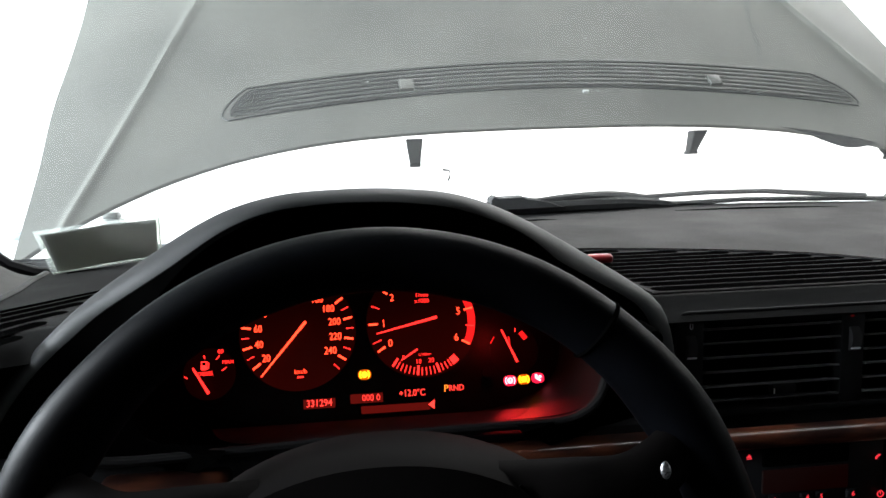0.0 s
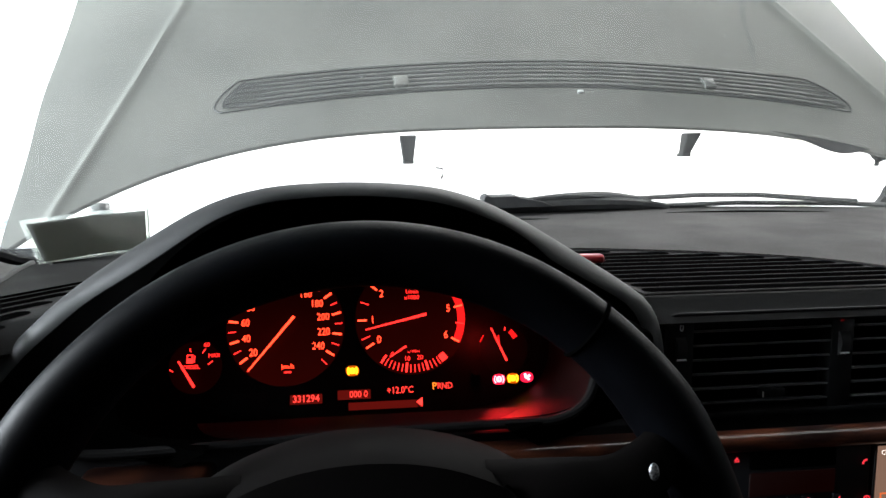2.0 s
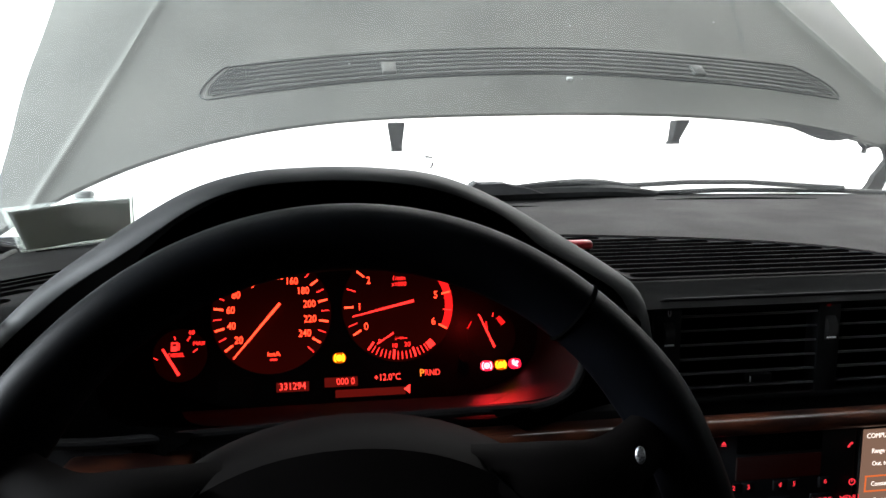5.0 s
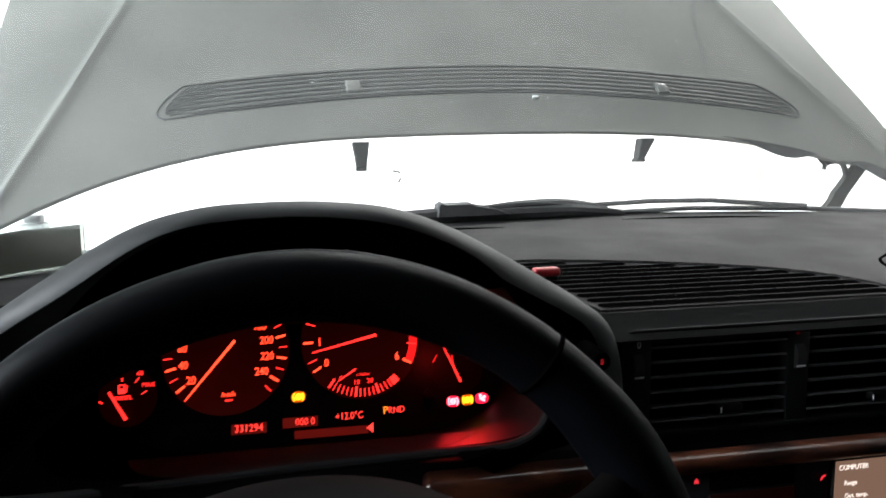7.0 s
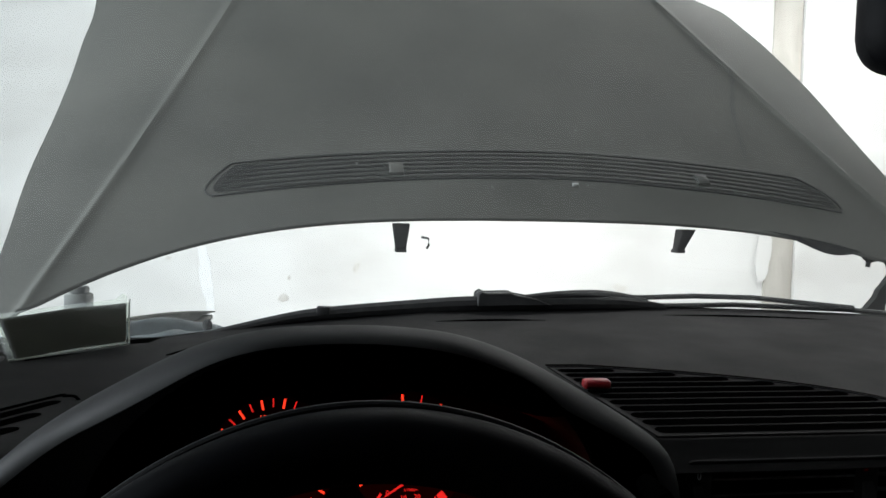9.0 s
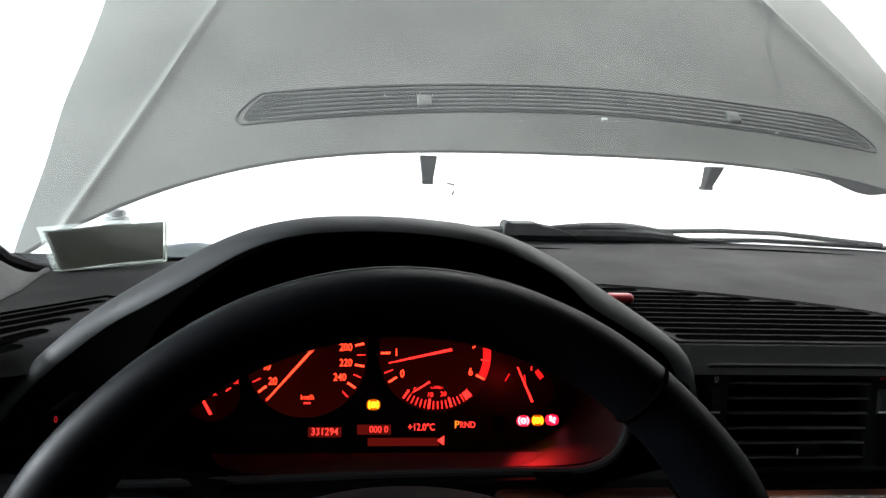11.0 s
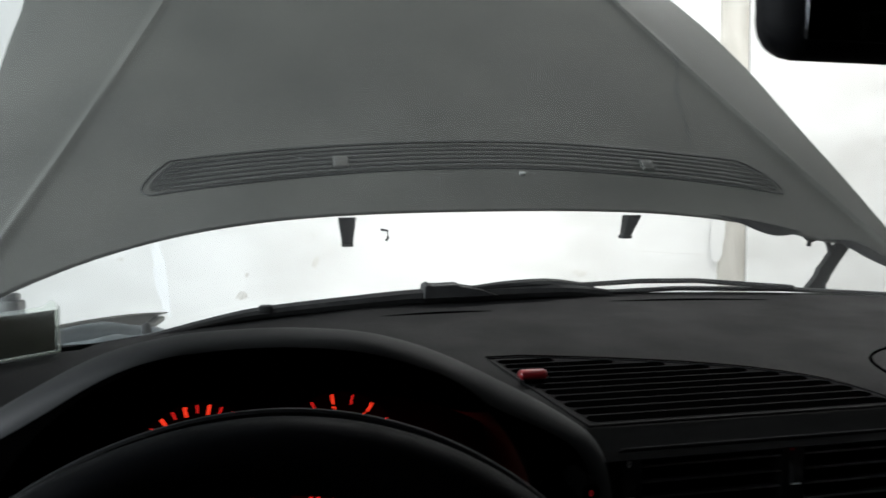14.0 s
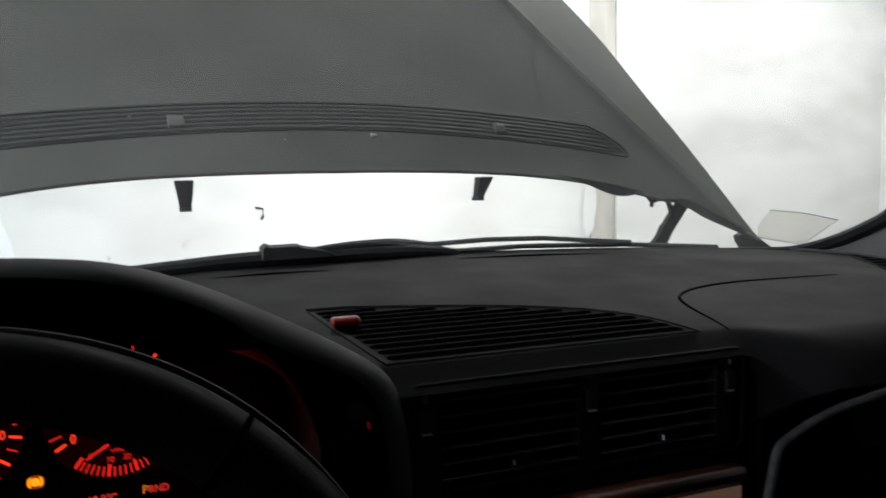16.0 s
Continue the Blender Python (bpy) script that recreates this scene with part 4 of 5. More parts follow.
for x0, x1 in ((VX0, VX0 + 0.023), (0.378, 0.398), (VX1 - 0.023, VX1)):
    wheel_bay = part("wheel_bay", box((x0, VENT_Y - 0.003, VZ0 + 0.004), (x1, VENT_Y + 0.013, VZ1 - 0.004), 0.0015), VENTFRAME, vents, world_space=True)
    xm = (x0 + x1) / 2
    part("thumb_wheel", tube([(xm - 0.004, VENT_Y + 0.005, 0.887), (xm + 0.004, VENT_Y + 0.005, 0.887)], 0.0130, 24), RUBBER, wheel_bay, world_space=True)
    part("index_mark", box((xm - 0.0038, VENT_Y - 0.0068, 0.8790), (xm + 0.0038, VENT_Y - 0.0056, 0.8803)), WHITEMARK, wheel_bay, world_space=True)
    if x0 != 0.378:
        words("zero_mark", "0", 0.0085, PLACE[vents].inverted() @ pose(xm, VENT_Y - 0.0046, 0.9050, 90), WHITEMARK, wheel_bay, wide=0.8)
part("hazard_mark", plate([(-0.0018, -0.0012), (0.0018, -0.0012), (0, 0.0018)], 0.0, 0.0006), glow("dim_red_mark", (1.0, 0.03, 0.04), 0.05), vents, m=PLACE[vents].inverted() @ pose(0.386, VENT_Y - 0.0034, 0.9065, 90))
for x0, x1 in ((VX0 + 0.024, 0.377), (0.399, VX1 - 0.024)):
    for k in range(7):
        z = 0.8395 + 0.0120 * k
        bm = box((x0, -0.008, -0.0009), (x1, 0.008, 0.0009), 0.0006, 1)
        part("slat", bm, VENTSLAT, vents, m=PLACE[vents].inverted() @ pose(0, VENT_Y + 0.004, z, -17))
    xm = (x0 + x1) / 2 + 0.008
    part("slider", box((xm - 0.010, VENT_Y - 0.008, 0.8455), (xm + 0.010, VENT_Y, 0.8530), 0.0015), BLACK, vents, world_space=True)
    part("slider_mark", box((xm - 0.0098, VENT_Y - 0.0088, 0.8465), (xm - 0.0091, VENT_Y - 0.0078, 0.8510)), WHITEMARK, vents, world_space=True)

# ---- wood trim ----
console = thing("centre_console", pose(0.39, -0.06, 0.5), "dark centre console faced in reddish burl wood", "console")
part("carcass", box((0.225, -0.078, 0.5), (0.497, 0.02, 0.828), 0.004), BLACK, console, world_space=True)
part("wood_fascia", box((0.228, -0.088, 0.70), (0.492, -0.076, 0.834), 0.003), WOOD, console, "glossy reddish burl wood fascia", world_space=True)
part("wood_top_strip", box((0.205, -0.097, 0.8275), (0.490, -0.080, 0.8405), 0.005, 3), WOOD, console, "glossy wood strip under the vents", world_space=True)
trim = thing("wood_trim", pose(0.12, -0.06, 0.80), "glossy burl wood trim strip on the dashboard", "trim")
part("strip", box((0.075, -0.090, 0.800), (0.203, -0.060, 0.8375), 0.005, 3), WOOD, trim, world_space=True)
trim2 = thing("wood_trim", pose(-0.16, -0.09, 0.77), "glossy burl wood trim panel beside the column", "trim")
part("strip", box((-0.188, -0.120, 0.770), (-0.101, -0.070, 0.836), 0.006, 3), WOOD, trim2, world_space=True)

# near-black filler for the shaded gap between vents and wood strip
part("gap_shade", box((0.205, -0.080, 0.815), (0.495, -0.012, 0.829)), DEEP, console, world_space=True)

# ---- radio and screen ----
RY = -0.0885
radio = thing("car_radio", pose(0.32, RY, 0.76), "black car radio with red lit buttons", "radio")
part("faceplate", box((0.250, RY - 0.003, 0.700), (0.372, RY + 0.01, 0.832), 0.002), BLACK, radio, world_space=True)
part("cassette_slot", box((0.277, RY - 0.0045, 0.8125), (0.344, RY - 0.001, 0.830), 0.0015), DEEP, radio, "dark cassette slot", world_space=True)
part("display", box((0.277, RY - 0.0042, 0.792), (0.344, RY - 0.001, 0.810), 0.001), glow("dim_lcd", (1, 0.05, 0.03), 0.004), radio, "dark red display", world_space=True)
RI = PLACE[radio].inverted()


def on_face(x, z):
    return RI @ pose(x, RY - 0.0046, z, 90)


for k, (text, x) in enumerate((("1", 0.262), ("2", 0.2755), ("3", 0.287), ("4", 0.312), ("5", 0.323), ("6", 0.348))):
    key = part("button", box((x - 0.0052, RY - 0.0045, 0.782), (x + 0.0052, RY - 0.001, 0.7905), 0.001), BLACK, radio, world_space=True)
    words("button_mark", text, 0.0052, on_face(x, 0.7870), BTN, key)
for text, x in (("FM", 0.290), ("AM", 0.312), ("MODE", 0.346)):
    key = part("button", box((x - 0.009, RY - 0.0045, 0.768), (x + 0.009, RY - 0.001, 0.7775), 0.001), BLACK, radio, world_space=True)
    words("button_mark", text, 0.0055, on_face(x, 0.7722), BTN, key)
part("eject_mark", plate([(-0.0019, -0.0005), (0.0019, -0.0005), (0, 0.0020)], 0, 0.0004), BTN, radio, m=on_face(0.266, 0.822))
part("eject_bar", plate([(-0.0019, -0.0018), (0.0019, -0.0018), (0.0019, -0.0012), (-0.0019, -0.0012)], 0, 0.0004), BTN, radio, m=on_face(0.266, 0.822))
part("handset_mark", arc_band(0.0015, -0.001, 0.0022, 0.0036, 85, 185, 0, 0.0004, 8), BTN, radio, m=on_face(0.366, 0.814))
part("clock_mark", arc_band(0, 0, 0.0020, 0.0027, 0, 359, 0, 0.0004, 16), BTN, radio, m=on_face(0.3695, 0.7852))
part("clock_hand", bar(0, 0.0015, 0, -0.0002, 0.0006, 0.0006, 0, 0.0004), BTN, radio, m=on_face(0.3695, 0.7852))
words("menu_mark", "MENU", 0.0058, on_face(0.3685, 0.7722), BTN, radio)
screen = thing("board_screen", pose(0.45, RY, 0.74), "lit board computer screen with a brown menu", "screen")
part("bezel", box((0.3745, RY - 0.004, 0.722), (0.488, RY + 0.01, 0.834), 0.003), BLACK, screen, world_space=True)
part("display", box((0.3765, RY - 0.0046, 0.730), (0.485, RY - 0.003, 0.8255), 0.0006), SCREEN, screen, "glowing dark brown display", world_space=True)
SI = PLACE[screen].inverted()


def on_screen(x, z):
    return SI @ pose(x, RY - 0.0050, z, 90)


words("heading", "COMPUTER", 0.0054, on_screen(0.3785, 0.8205), SCRTXT, screen, align="LEFT", wide=0.86)
words("entry", "Range", 0.0051, on_screen(0.3835, 0.8085), SCRTXT, screen, align="LEFT", wide=0.86)
words("entry", "Out. temp.", 0.0051, on_screen(0.3845, 0.7985), SCRTXT, screen, align="LEFT", wide=0.86)
for x0, z0, x1, z1 in ((0.3800, 0.7760, 0.482, 0.7770), (0.3800, 0.7880, 0.482, 0.7890), (0.3800, 0.7760, 0.3810, 0.7890), (0.481, 0.7760, 0.482, 0.7890)):
    part("selection_frame", box((x0, RY - 0.0052, z0), (x1, RY - 0.0046, z1)), SCRSEL, screen, world_space=True, smooth=False)
words("entry", "Consump. 1", 0.0051, on_screen(0.3850, 0.7822), SCRTXT, screen, align="LEFT", wide=0.86)
words("entry", "Consump. 2", 0.0051, on_screen(0.3870, 0.7690), SCRTXT, screen, align="LEFT", wide=0.86)

# ---- passenger side of the dash ----
pside = thing("passenger_dash", pose(0.8, -0.05, 0.60), "dark lower dashboard and glovebox before the passenger seat", "glovebox")
part("knee_panel", sheet(lambda u, v: Vector((0.50 + 0.56 * u, -0.09 - 0.05 * math.sin(math.pi * 0.5 * v), 0.80 - 0.26 * v)), 10, 8, 0.01), BLACK, pside, world_space=True)
grab = [(0.498, -0.104, 0.805), (0.504, -0.104, 0.835), (0.510, -0.104, 0.855), (0.524, -0.104, 0.863), (0.544, -0.104, 0.871), (0.571, -0.104, 0.878), (0.599, -0.104, 0.882), (0.622, -0.104, 0.885), (0.722, -0.104, 0.895), (0.872, -0.104, 0.901), (1.060, -0.104, 0.900)]
# the highlight along this edge is put into its paler colour
part("pad_edge", tube(eased(grab, 4), 0.0036, 10), surface("edge_highlight", (0.020, 0.020, 0.021), (0.050, 0.050, 0.052), 0.5, spec=0.2, scale=120), pside, "lower edge of the dash pad, paler for its highlight", world_space=True)
# near-black sheet in place of the shaded hollow below the pad edge
part("recess_shade", sheet(lambda u, v: Vector((0.497 + 0.56 * u, -0.099, 0.78 + (0.890 - 0.78) * v * smoothstep(-0.35, 0.15, u) ** 0.5)), 14, 4, 0.004), DEEP, pside, world_space=True)
# lower dash on the driver's side
knee = thing("driver_knee_panel", pose(-0.1, -0.05, 0.60), "black knee panel under the instruments", "panel")
part("upper_panel", box((-0.53, -0.072, 0.735), (0.22, -0.02, 0.845), 0.008), BLACK, knee, world_space=True)
part("lower_panel", box((-0.53, -0.080, 0.50), (0.22, -0.02, 0.730), 0.008), BLACK, knee, world_space=True)
part("lid", box((-0.50, -0.084, 0.56), (-0.27, -0.079, 0.70), 0.004), BLACK, knee, world_space=True)

# ---- mirror ----
mirror = thing("rear_view_mirror", pose(0.36, -0.19, 1.19), "black rear view mirror hanging behind the windscreen", "mirror")
MI = pose(0, 0, 0, 0, 0.4, 0)
part("housing", box((-0.116, -0.015, -0.0235), (0.126, 0.025, 0.044), 0.020, 5), BLACK, mirror, m=MI)
part("glass", box((-0.108, -0.0165, -0.019), (0.112, -0.0145, 0.033), 0.0008), surface("mirror_glass", (0.03, 0.031, 0.033), (0.035, 0.036, 0.038), 0.08, metal=1.0, scale=5), mirror, "dark reflecting glass", m=MI)
part("stem", tube([(0, 0.02, 0.01), (0, 0.06, 0.06), (0, 0.09, 0.10)], [0.010, 0.008, 0.010], 10), BLACK, mirror)

# ---- windscreen, pillars and the cabin round the camera ----
def corner_rise(d):
    """How far the lower edge of the glass climbs towards each pillar."""
    return 0.058 * max(0, (d - 0.86) / 0.14) ** 1.75 if d > 0 else 0.048 * max(0, (-d - 0.8) / 0.2) ** 5


def screen_point(u, v):
    x = CX - 0.80 + 1.60 * u
    d = (x - CX) / 0.80
    foot = dash_back(x) + 0.012
    top_y = -0.18 - 0.08 * d * d
    k = v
    w = 1 - 0.14 * v + 0.075 * smoothstep(0, 0.12, v) * (1 - smoothstep(0.3, 1, v))
    return Vector((CX + (x - CX) * w, foot + (top_y - foot) * k, dash_z(x, foot) - 0.004 + corner_rise(d) * (1 - k) + (1.36 - 0.93) * (k + 0.10 * math.sin(math.pi * k))))


screen_ob = part("windscreen", sheet(screen_point, 80, 16), GLASS)
tagged(screen_ob, "clear curved windscreen glass, slightly dusty", "windscreen", "", "structure")
screen_ob.visible_shadow = False
part_seal = part("windscreen_seal", tube([screen_point(0.0, 1 - k / 16) for k in range(17)] + [screen_point(k / 80, 0.0) + Vector((0, 0, -0.004)) for k in range(1, 81)] + [screen_point(1.0, k / 16) for k in range(1, 17)], [0.0085 + 0.0045 * smoothstep(86, 92, k) for k in range(113)], 8), BLACK)
tagged(part_seal, "black rubber seal round the windscreen", "seal", "", "structure")
FOLDS = {"west": ((-0.404, 0.336), (-0.380, 0.25), (-0.355, 0.17), (-0.337, 0.08), (-0.345, 0.0), (-0.36, -0.1)),
         "east": ((1.034, 0.380), (1.080, 0.30), (1.083, 0.20), (1.080, 0.10), (1.075, 0.0), (1.07, -0.1))}
for side, u in (("west", 0.0), ("east", 1.0)):
    s = -1 if u == 0 else 1

    def trim_point(a, b):
        """From the fold on the dash end up to the seal, then on along the pillar."""
        f = FOLDS[side]
        k = a * (len(f) - 1)
        i = min(int(k), len(f) - 2)
        x, y = (f[i][c] + (f[i + 1][c] - f[i][c]) * (k - i) for c in (0, 1))
        low = Vector((x, y, dash_z(x, y) + 0.002))
        if a < 0.4:
            high = screen_point(u - s * (0.035 if s < 0 else 0.066) * (1 - min(1, a / 0.2)), max(0, a - 0.2) * 0.5) + Vector((0, -0.011, -0.011))
        else:
            # the window ledge of the door
            high = (screen_point(u, 0.1) + Vector((0, -0.011, -0.011))).lerp(Vector((CX + s * 0.88, -0.1, 0.945)), (a - 0.4) / 0.6)
        p = low.lerp(high, b)
        p.x -= s * 0.012 * math.sin(math.pi * b) * a
        return p
    structure("pillar_" + side, sheet(trim_point, 30, 8, 0.004), HEADLINER, "grey cloth windscreen pillar trim", "pillar")
    structure("pillar_edge_" + side, tube([Vector((x, y, dash_z(x, y) + 0.001)) for x, y in FOLDS[side]], 0.0035, 6), RUBBER, "dark joint between the pillar trim and dashboard", "trim")
    structure("pillar_top_" + side, sheet(lambda a, b: screen_point(u, 0.09 + 0.91 * b) + Vector((s * 0.09 * a, -0.09 * math.sin(a * 1.5), 0.004 - 0.06 * a)) - Vector((s * 0.01, 0.012, 0)), 6, 16, 0.006), HEADLINER, "grey cloth windscreen pillar trim", "pillar")
# cabin shell out of view, closed to keep the inside dark
structure("cabin_roof", box((-0.50, -2.2, 1.37), (1.18, -0.17, 1.40), 0.01), HEADLINER, "grey cloth headliner over the seats", "headliner")
structure("cabin_side_west", box((-0.60, -2.2, 0.25), (-0.55, 0.40, 0.92), 0.01), BLACK, "dark inner door panel", "door panel")
structure("cabin_side_east", box((1.24, -2.2, 0.25), (1.29, 0.40, 0.92), 0.01), BLACK, "dark inner door panel", "door panel")
# added panels that keep rear light off the driver-facing parts
for side, x in (("west", -0.60), ("east", 1.24)):
    structure("cabin_light_stop_" + side, box((x, -2.2, 0.925), (x + 0.05, -0.75, 1.385), 0.008), BLACK, "unseen dark panel that keeps rear light out of the cabin", "cabin wall")
structure("cabin_floor", box((-0.55, -2.2, 0.22), (1.24, 0.40, 0.25)), DEEP, "dark carpeted car floor", "floor")
# unseen, carried up to the roof so the mirror stays dark
structure("cabin_back", box((-0.55, -2.25, 0.25), (1.24, -2.2, 1.38)), BLACK, "unseen dark panel closing the rear of the cabin", "seat back")
structure("cabin_bulkhead", box((-0.55, 0.40, 0.25), (1.24, 0.44, 0.925)), DEEP, "dark bulkhead behind the dashboard", "bulkhead")

# ---- scuttle, wipers and wings outside the glass ----
def foot_y(x):
    return dash_back(max(-0.5, min(1.08, x))) + 0.012


structure("scuttle", sheet(lambda u, v: Vector((-0.56 + 1.80 * u, foot_y(-0.56 + 1.80 * u) + 0.005 + 0.14 * v, dash_z(max(-0.5, -0.56 + 1.80 * u), 0.5) - 0.004 - 0.028 * v)), 50, 6, 0.01), RUBBER, "black plastic scuttle panel under the wipers", "scuttle")
wiper = thing("wiper", pose(0.20, 0.55, 0.955), "black windscreen wiper parked along the glass", "wiper", "windscreen wipers")
WY = 0.515
part("blade", tube(eased([(-0.21, WY - 0.05, 0.921), (-0.12, WY - 0.03, 0.939), (-0.05, WY - 0.02, 0.949), (0.08, WY - 0.01, 0.958), (0.17, WY, 0.962), (0.30, WY + 0.01, 0.963), (0.42, WY + 0.02, 0.962), (0.50, WY + 0.03, 0.953)], 4), [0.006 + 0.008 * math.sin(math.pi * min(1, k / 26) * 0.5) - 0.006 * max(0, k - 20) / 8 for k in range(29)], 10), RUBBER, wiper, world_space=True)
joint = plate([(0.182, 0.960), (0.183, 0.979), (0.189, 0.983), (0.196, 0.980), (0.235, 0.981), (0.240, 0.978), (0.275, 0.972), (0.30, 0.962)], -0.016, 0.014)
bmesh.ops.transform(joint, matrix=pose(0, WY, 0, 90), verts=joint.verts)
bmesh.ops.bevel(joint, geom=joint.edges[:], offset=0.0015, segments=1, affect="EDGES")
part("arm_joint", joint, RUBBER, wiper, world_space=True)
part("spring_cover", tube(eased([(0.25, WY, 0.970), (0.31, WY + 0.01, 0.974), (0.38, WY + 0.02, 0.975), (0.43, WY + 0.03, 0.970), (0.47, WY + 0.03, 0.964)], 4), [0.006 + 0.003 * math.sin(math.pi * k / 16) for k in range(17)], 10), RUBBER, wiper, world_space=True)
part("clip", box((-0.056, WY - 0.03, 0.950), (-0.037, WY - 0.014, 0.9605), 0.002), RUBBER, wiper, world_space=True)
wiper2 = thing("wiper", pose(0.62, 0.57, 0.955), "thin black wiper arm lying along the glass", "wiper", "windscreen wipers")
part("arm", tube([(0.44, WY + 0.03, 0.970), (0.55, WY + 0.03, 0.974), (0.65, WY + 0.02, 0.973), (0.74, WY, 0.966), (0.80, WY - 0.02, 0.962)], 0.0042, 8), RUBBER, wiper2, world_space=True)
part("blade", tube([(0.46, WY + 0.035, 0.956), (0.62, WY + 0.03, 0.960), (0.80, WY, 0.957), (0.95, WY - 0.06, 0.950)], 0.006, 8, flat=0.7), RUBBER, wiper2, world_space=True)


def wing(sx):
    def f(u, v):
        y = 0.60 + 1.25 * u
        a = v * math.pi / 2
        return Vector((CX + sx * (0.80 + 0.10 * math.sin(a)), y, 0.905 - 0.14 * u - 0.16 * (1 - math.cos(a)) + 0.012 * math.sin(math.pi * u)))
    return f


for sx in (-1, 1):
    w = thing("wing", pose(CX + sx * 0.85, 1.2, 0.7), "dusty grey front wing beside the open engine bay", "wing", "front wings")
    part("panel", sheet(wing(sx), 24, 10, 0.004), PAINT, w, world_space=True)
    part("flange", box((CX + sx * 0.80 - 0.03, 0.62, 0.745), (CX + sx * 0.80 + 0.002, 1.8, 0.760), 0.003), PAINT, w, world_space=True)
LOOM = surface("loom_wrap", (0.16, 0.19, 0.21), (0.26, 0.30, 0.325), 0.6, scale=25, bump=0.3, bump_scale=300)
hose = thing("cable_loom", pose(-0.22, 0.66, 0.92), "grey wrapped cable loom beside the scuttle", "cable")
part("loom", tube(eased([(-0.42, 0.60, 0.890), (-0.36, 0.62, 0.901), (-0.30, 0.64, 0.903), (-0.25, 0.66, 0.893), (-0.21, 0.68, 0.876)], 6), [0.018 + 0.0015 * math.sin(k * 0.7) for k in range(25)], 12), LOOM, hose, world_space=True)
part("loom", tube(eased([(-0.35, 0.585, 0.882), (-0.29, 0.60, 0.892), (-0.25, 0.62, 0.888), (-0.21, 0.65, 0.874)], 8), [0.015 + 0.0015 * math.sin(k * 0.8) for k in range(25)], 12), LOOM, hose, world_space=True)
part("cap", tube([(-0.222, 0.56, 0.916), (-0.222, 0.56, 0.926), (-0.222, 0.56, 0.931)], [0.007, 0.007, 0.004], 12), RUBBER, hose, "small dark cap", world_space=True)
stop = thing("hinge_block", pose(-0.415, 0.60, 0.91), "pale plastic block under the bonnet corner", "hinge")
part("block", box((-0.438, 0.585, 0.90), (-0.403, 0.615, 0.965), 0.004), GREYPART, stop, world_space=True)
part("cap", box((-0.433, 0.59, 0.965), (-0.407, 0.61, 0.976), 0.004), GREYPART, stop, world_space=True)

# ---- things behind the glass ----
pocket = thing("plastic_pocket", pose(-0.335, 0.35, dash_z(-0.335, 0.35)) @ pose(0, 0, 0, 86, 0, 39), "clear plastic pocket with a dark card, leaning on the dashboard", "pocket")


def bowed(outline, z0, z1, bow=0.006):
    bm = plate(outline, z0, z1)
    bmesh.ops.triangulate(bm, faces=[f for f in bm.faces if len(f.verts) > 4])
    return bm


part("card", bowed([(-0.058, 0.001), (0.0, 0.005), (0.0635, 0.007), (0.0655, 0.055), (0.0, 0.0535), (-0.0725, 0.0475)], 0.0, 0.0008), CARD, pocket, "dark grey card")
part("back", bowed([(-0.0635, 0.0), (0.0, 0.0015), (0.0665, 0.004), (0.069, 0.0625), (0.064, 0.067), (0.054, 0.060), (0.0, 0.0575), (-0.0785, 0.0525)], -0.006, -0.0052), MILKY, pocket, "milky plastic back sheet")
part("cover", bowed([(-0.063, 0.0), (0.0, 0.0025), (0.066, 0.004), (0.068, 0.056), (-0.075, 0.0485)], 0.003, 0.0036), CLEAR, pocket)
MILKEDGE = surface("milky_plastic", (0.45, 0.46, 0.43), (0.6, 0.61, 0.58), 0.35, scale=60)
part("side_weld", tube([(0.0670, 0.004, 0.001), (0.0690, 0.0600, 0.001)], 0.0011, 6), MILKEDGE, pocket, "milky welded edge")
part("bottom_weld", tube([(-0.064, 0.0005, 0.002), (-0.02, 0.002, 0.003), (0.02, 0.0035, 0.003), (0.066, 0.004, 0.002)], 0.0010, 6), MILKEDGE, pocket, "milky welded edge")
# black strip painted in for the shadow under the pocket
part("foot_shadow", box((-0.050, -0.0015, 0.0045), (0.040, 0.0005, 0.0075), 0.0005), DEEP, pocket)
pocket2 = thing("plastic_pocket", pose(1.090, 0.419, 0.950) @ pose(0, 0, 0, 90, 0, -25), "empty clear plastic pocket stuck inside the windscreen corner", "pocket")
part("cover", bowed([(-0.0657, 0.0143), (-0.0246, 0.0062), (0.0113, 0.0006), (0.0702, 0.0427), (0.0127, 0.0556), (-0.0434, 0.0617), (-0.0628, 0.0379)], 0.0, 0.0006), pane_material("grey_film", (0.93, 0.92, 0.90), 0.2, 0.03, 0.05), pocket2)
part("top_edge", tube([(-0.0434, 0.0617, 0.001), (0.0127, 0.0556, 0.001), (0.0702, 0.0427, 0.001)], 0.0007, 6), RUBBER, pocket2)
part("side_edge", tube([(0.0702, 0.0427, 0.001), (0.0113, 0.0006, 0.001), (-0.0246, 0.0062, 0.001), (-0.0657, 0.0143, 0.001)], 0.0008, 6), GREYPART, pocket2)

# ---- on the garage wall ----
hook = thing("wall_hook", pose(0.42, 3.43, 0.95), "small dark bent hook in the wall", "hook")
part("rod", tube([(0.40, 3.43, 0.985), (0.40, 3.38, 0.985), (0.43, 3.37, 0.98), (0.432, 3.37, 0.94), (0.42, 3.37, 0.92)], 0.007, 8), RUBBER, hook, world_space=True)

cover = thing("hinge_cover", pose(-0.55, 0.60, 0.94), "pale blue plastic cover at the bonnet corner", "cover")
BLUEP = surface("pale_blue_plastic", (0.42, 0.50, 0.56), (0.52, 0.60, 0.66), 0.4, scale=40)
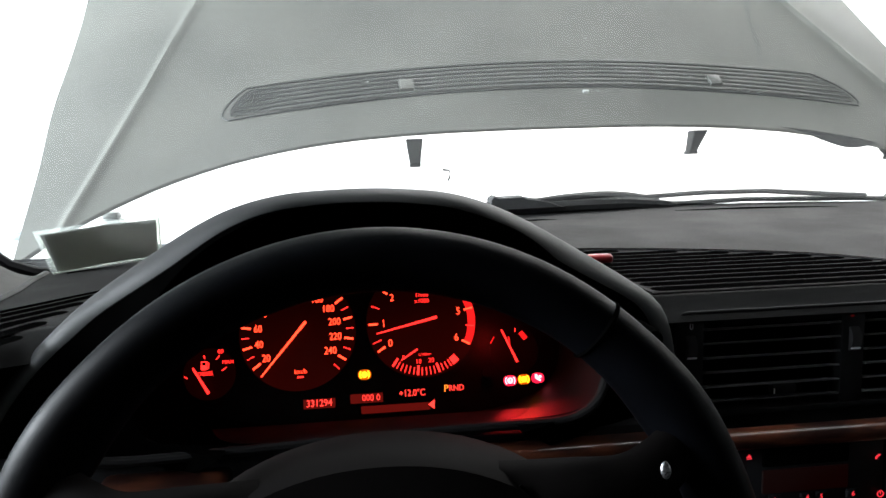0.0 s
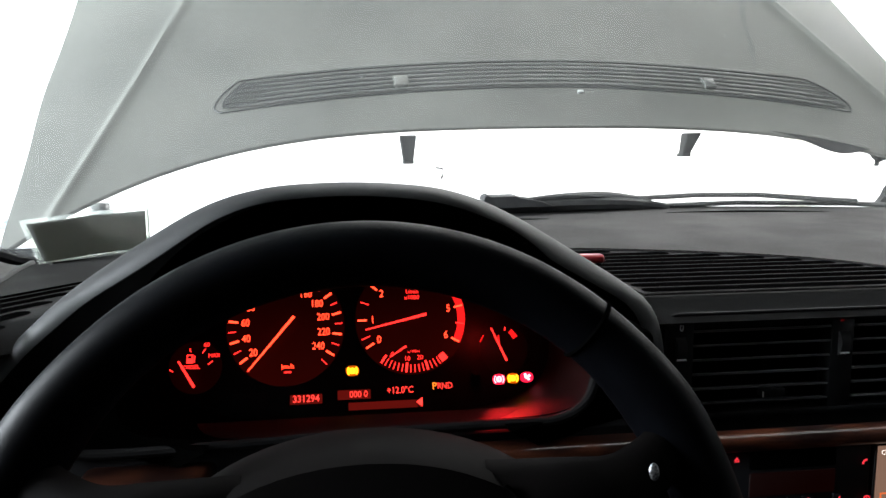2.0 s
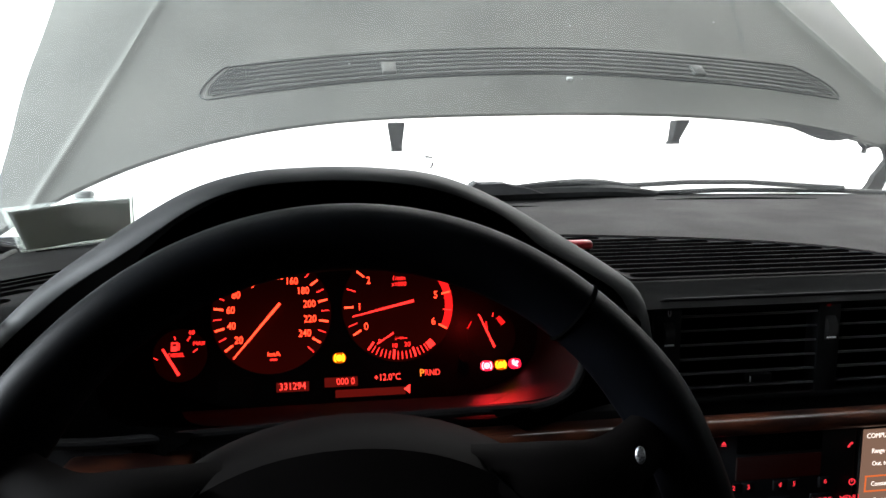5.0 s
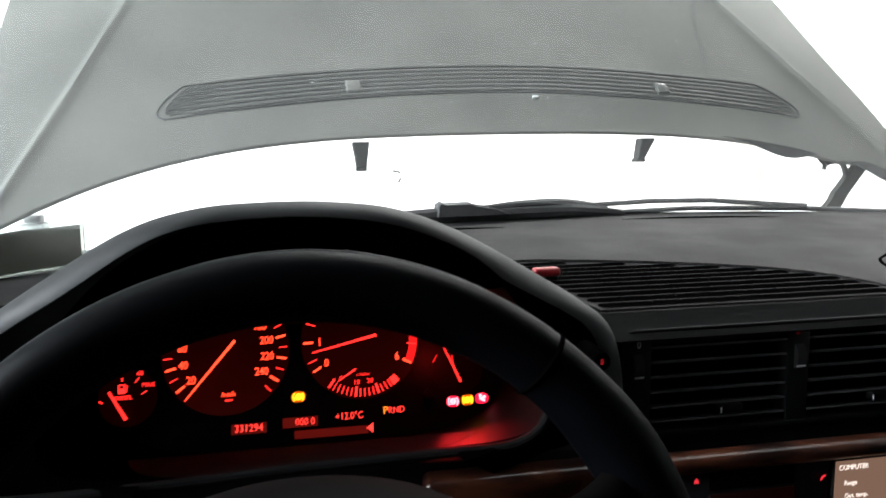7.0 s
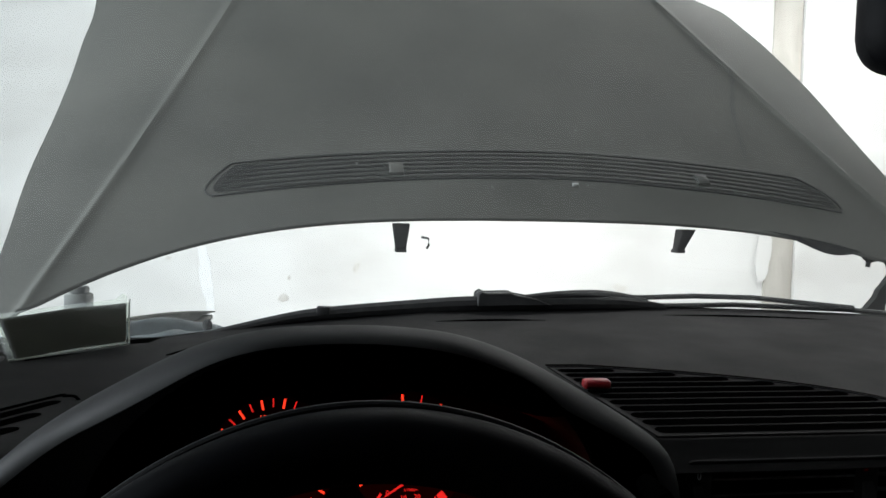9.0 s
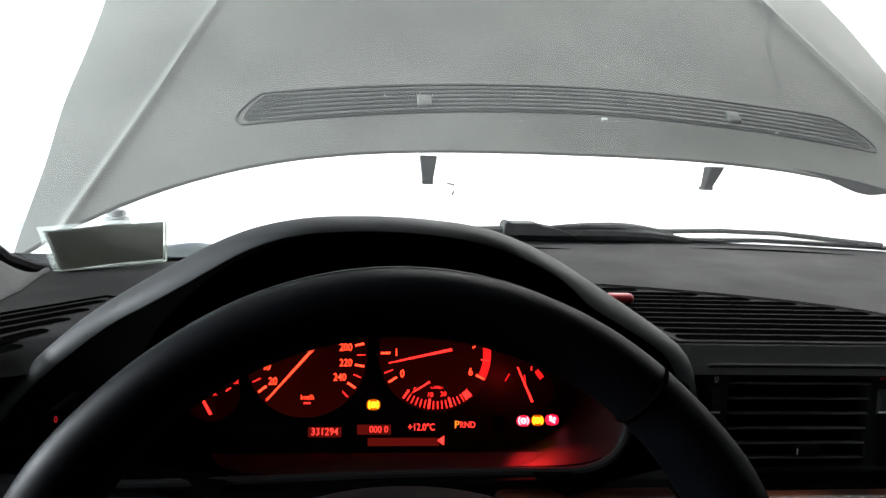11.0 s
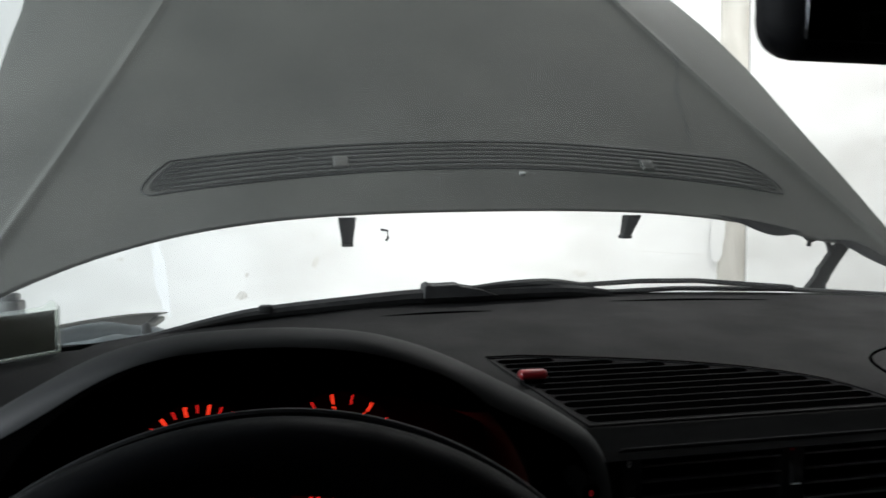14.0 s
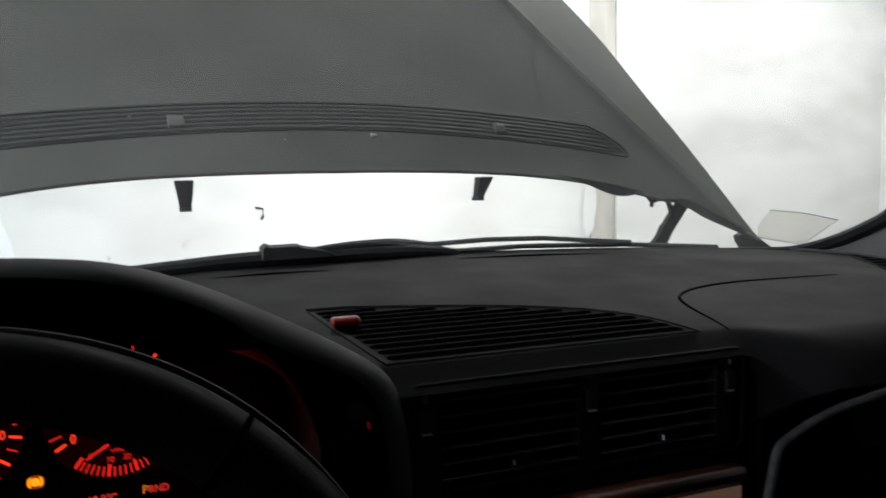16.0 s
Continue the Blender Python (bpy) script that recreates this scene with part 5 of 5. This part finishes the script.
part("shell", sheet(lambda u, v: Vector((-0.575 + 0.060 * u, 0.60 + 0.03 * v, 0.944 + 0.016 * math.sin(math.pi * u) - 0.012 * u + 0.006 * v)), 12, 4, 0.004), BLUEP, cover, world_space=True)
part("lip", box((-0.578, 0.596, 0.936), (-0.548, 0.602, 0.946), 0.002), BLUEP, cover, world_space=True)
part("slot", box((-0.555, 0.594, 0.9415), (-0.525, 0.598, 0.9445), 0.001), RUBBER, cover, world_space=True)

# ---- marks on the garage wall ----
rng = random.Random(11)
STAIN = surface("wall_stain", (0.56, 0.545, 0.51), (0.70, 0.69, 0.665), 0.9, scale=30, detail=6)
FRESH = surface("fresh_whitewash", (0.84, 0.85, 0.86), (0.88, 0.89, 0.90), 0.9, scale=20)


def ragged(cx, cz, rx, rz, n=26, rough=0.35, lean=0.0, y=3.4295):
    """A thin flake of uneven outline lying on the wall."""
    pts = []
    for k in range(n):
        a = k * math.tau / n
        f = 1 + rough * (rng.random() - 0.5)
        pts.append((cx + f * (rx * math.cos(a) + lean * math.sin(a)), cz + f * rz * math.sin(a)))
    bm = plate(pts, 0.0, 0.0025)
    bmesh.ops.transform(bm, matrix=pose(0, y, 0, 90), verts=bm.verts)
    return bm


structure("wall_patch_1", ragged(-0.815, 0.73, 0.030, 0.24, 34, 0.5, -0.03), FRESH, "narrow fresher white streak on the wall", "wall patch")
for k, (x, z, rx, rz) in enumerate(((0.02, 0.80, 0.020, 0.030), (0.035, 0.72, 0.010, 0.012), (-0.39, 0.625, 0.030, 0.026), (-0.36, 0.74, 0.010, 0.012), (0.012, 0.955, 0.008, 0.010), (-1.02, 0.84, 0.016, 0.012), (1.62, 0.70, 0.05, 0.02))):
    structure("wall_patch_%d" % (k + 2), ragged(x, z, rx, rz, 18, 0.6), STAIN, "small beige stain where the whitewash has flaked", "wall patch")
structure("wall_patch_9", ragged(2.545, 0.93, 0.050, 0.19, 48, 0.22, 0.012, 3.4145), WALLM, "whitewash lapped unevenly over the edge of the pier", "wall patch")
structure("wall_patch_10", ragged(2.55, 1.45, 0.065, 0.26, 48, 0.22, -0.01, 3.4145), WALLM, "whitewash lapped unevenly over the edge of the pier", "wall patch")
structure("wall_crack", tube(eased([(1.90, 3.4295, 0.852), (2.02, 3.4295, 0.829), (2.12, 3.4295, 0.824), (2.25, 3.4295, 0.811), (2.37, 3.4295, 0.808), (2.52, 3.4295, 0.787)], 6), 0.0012, 5), STAIN, "thin crack running across the whitewash", "crack")
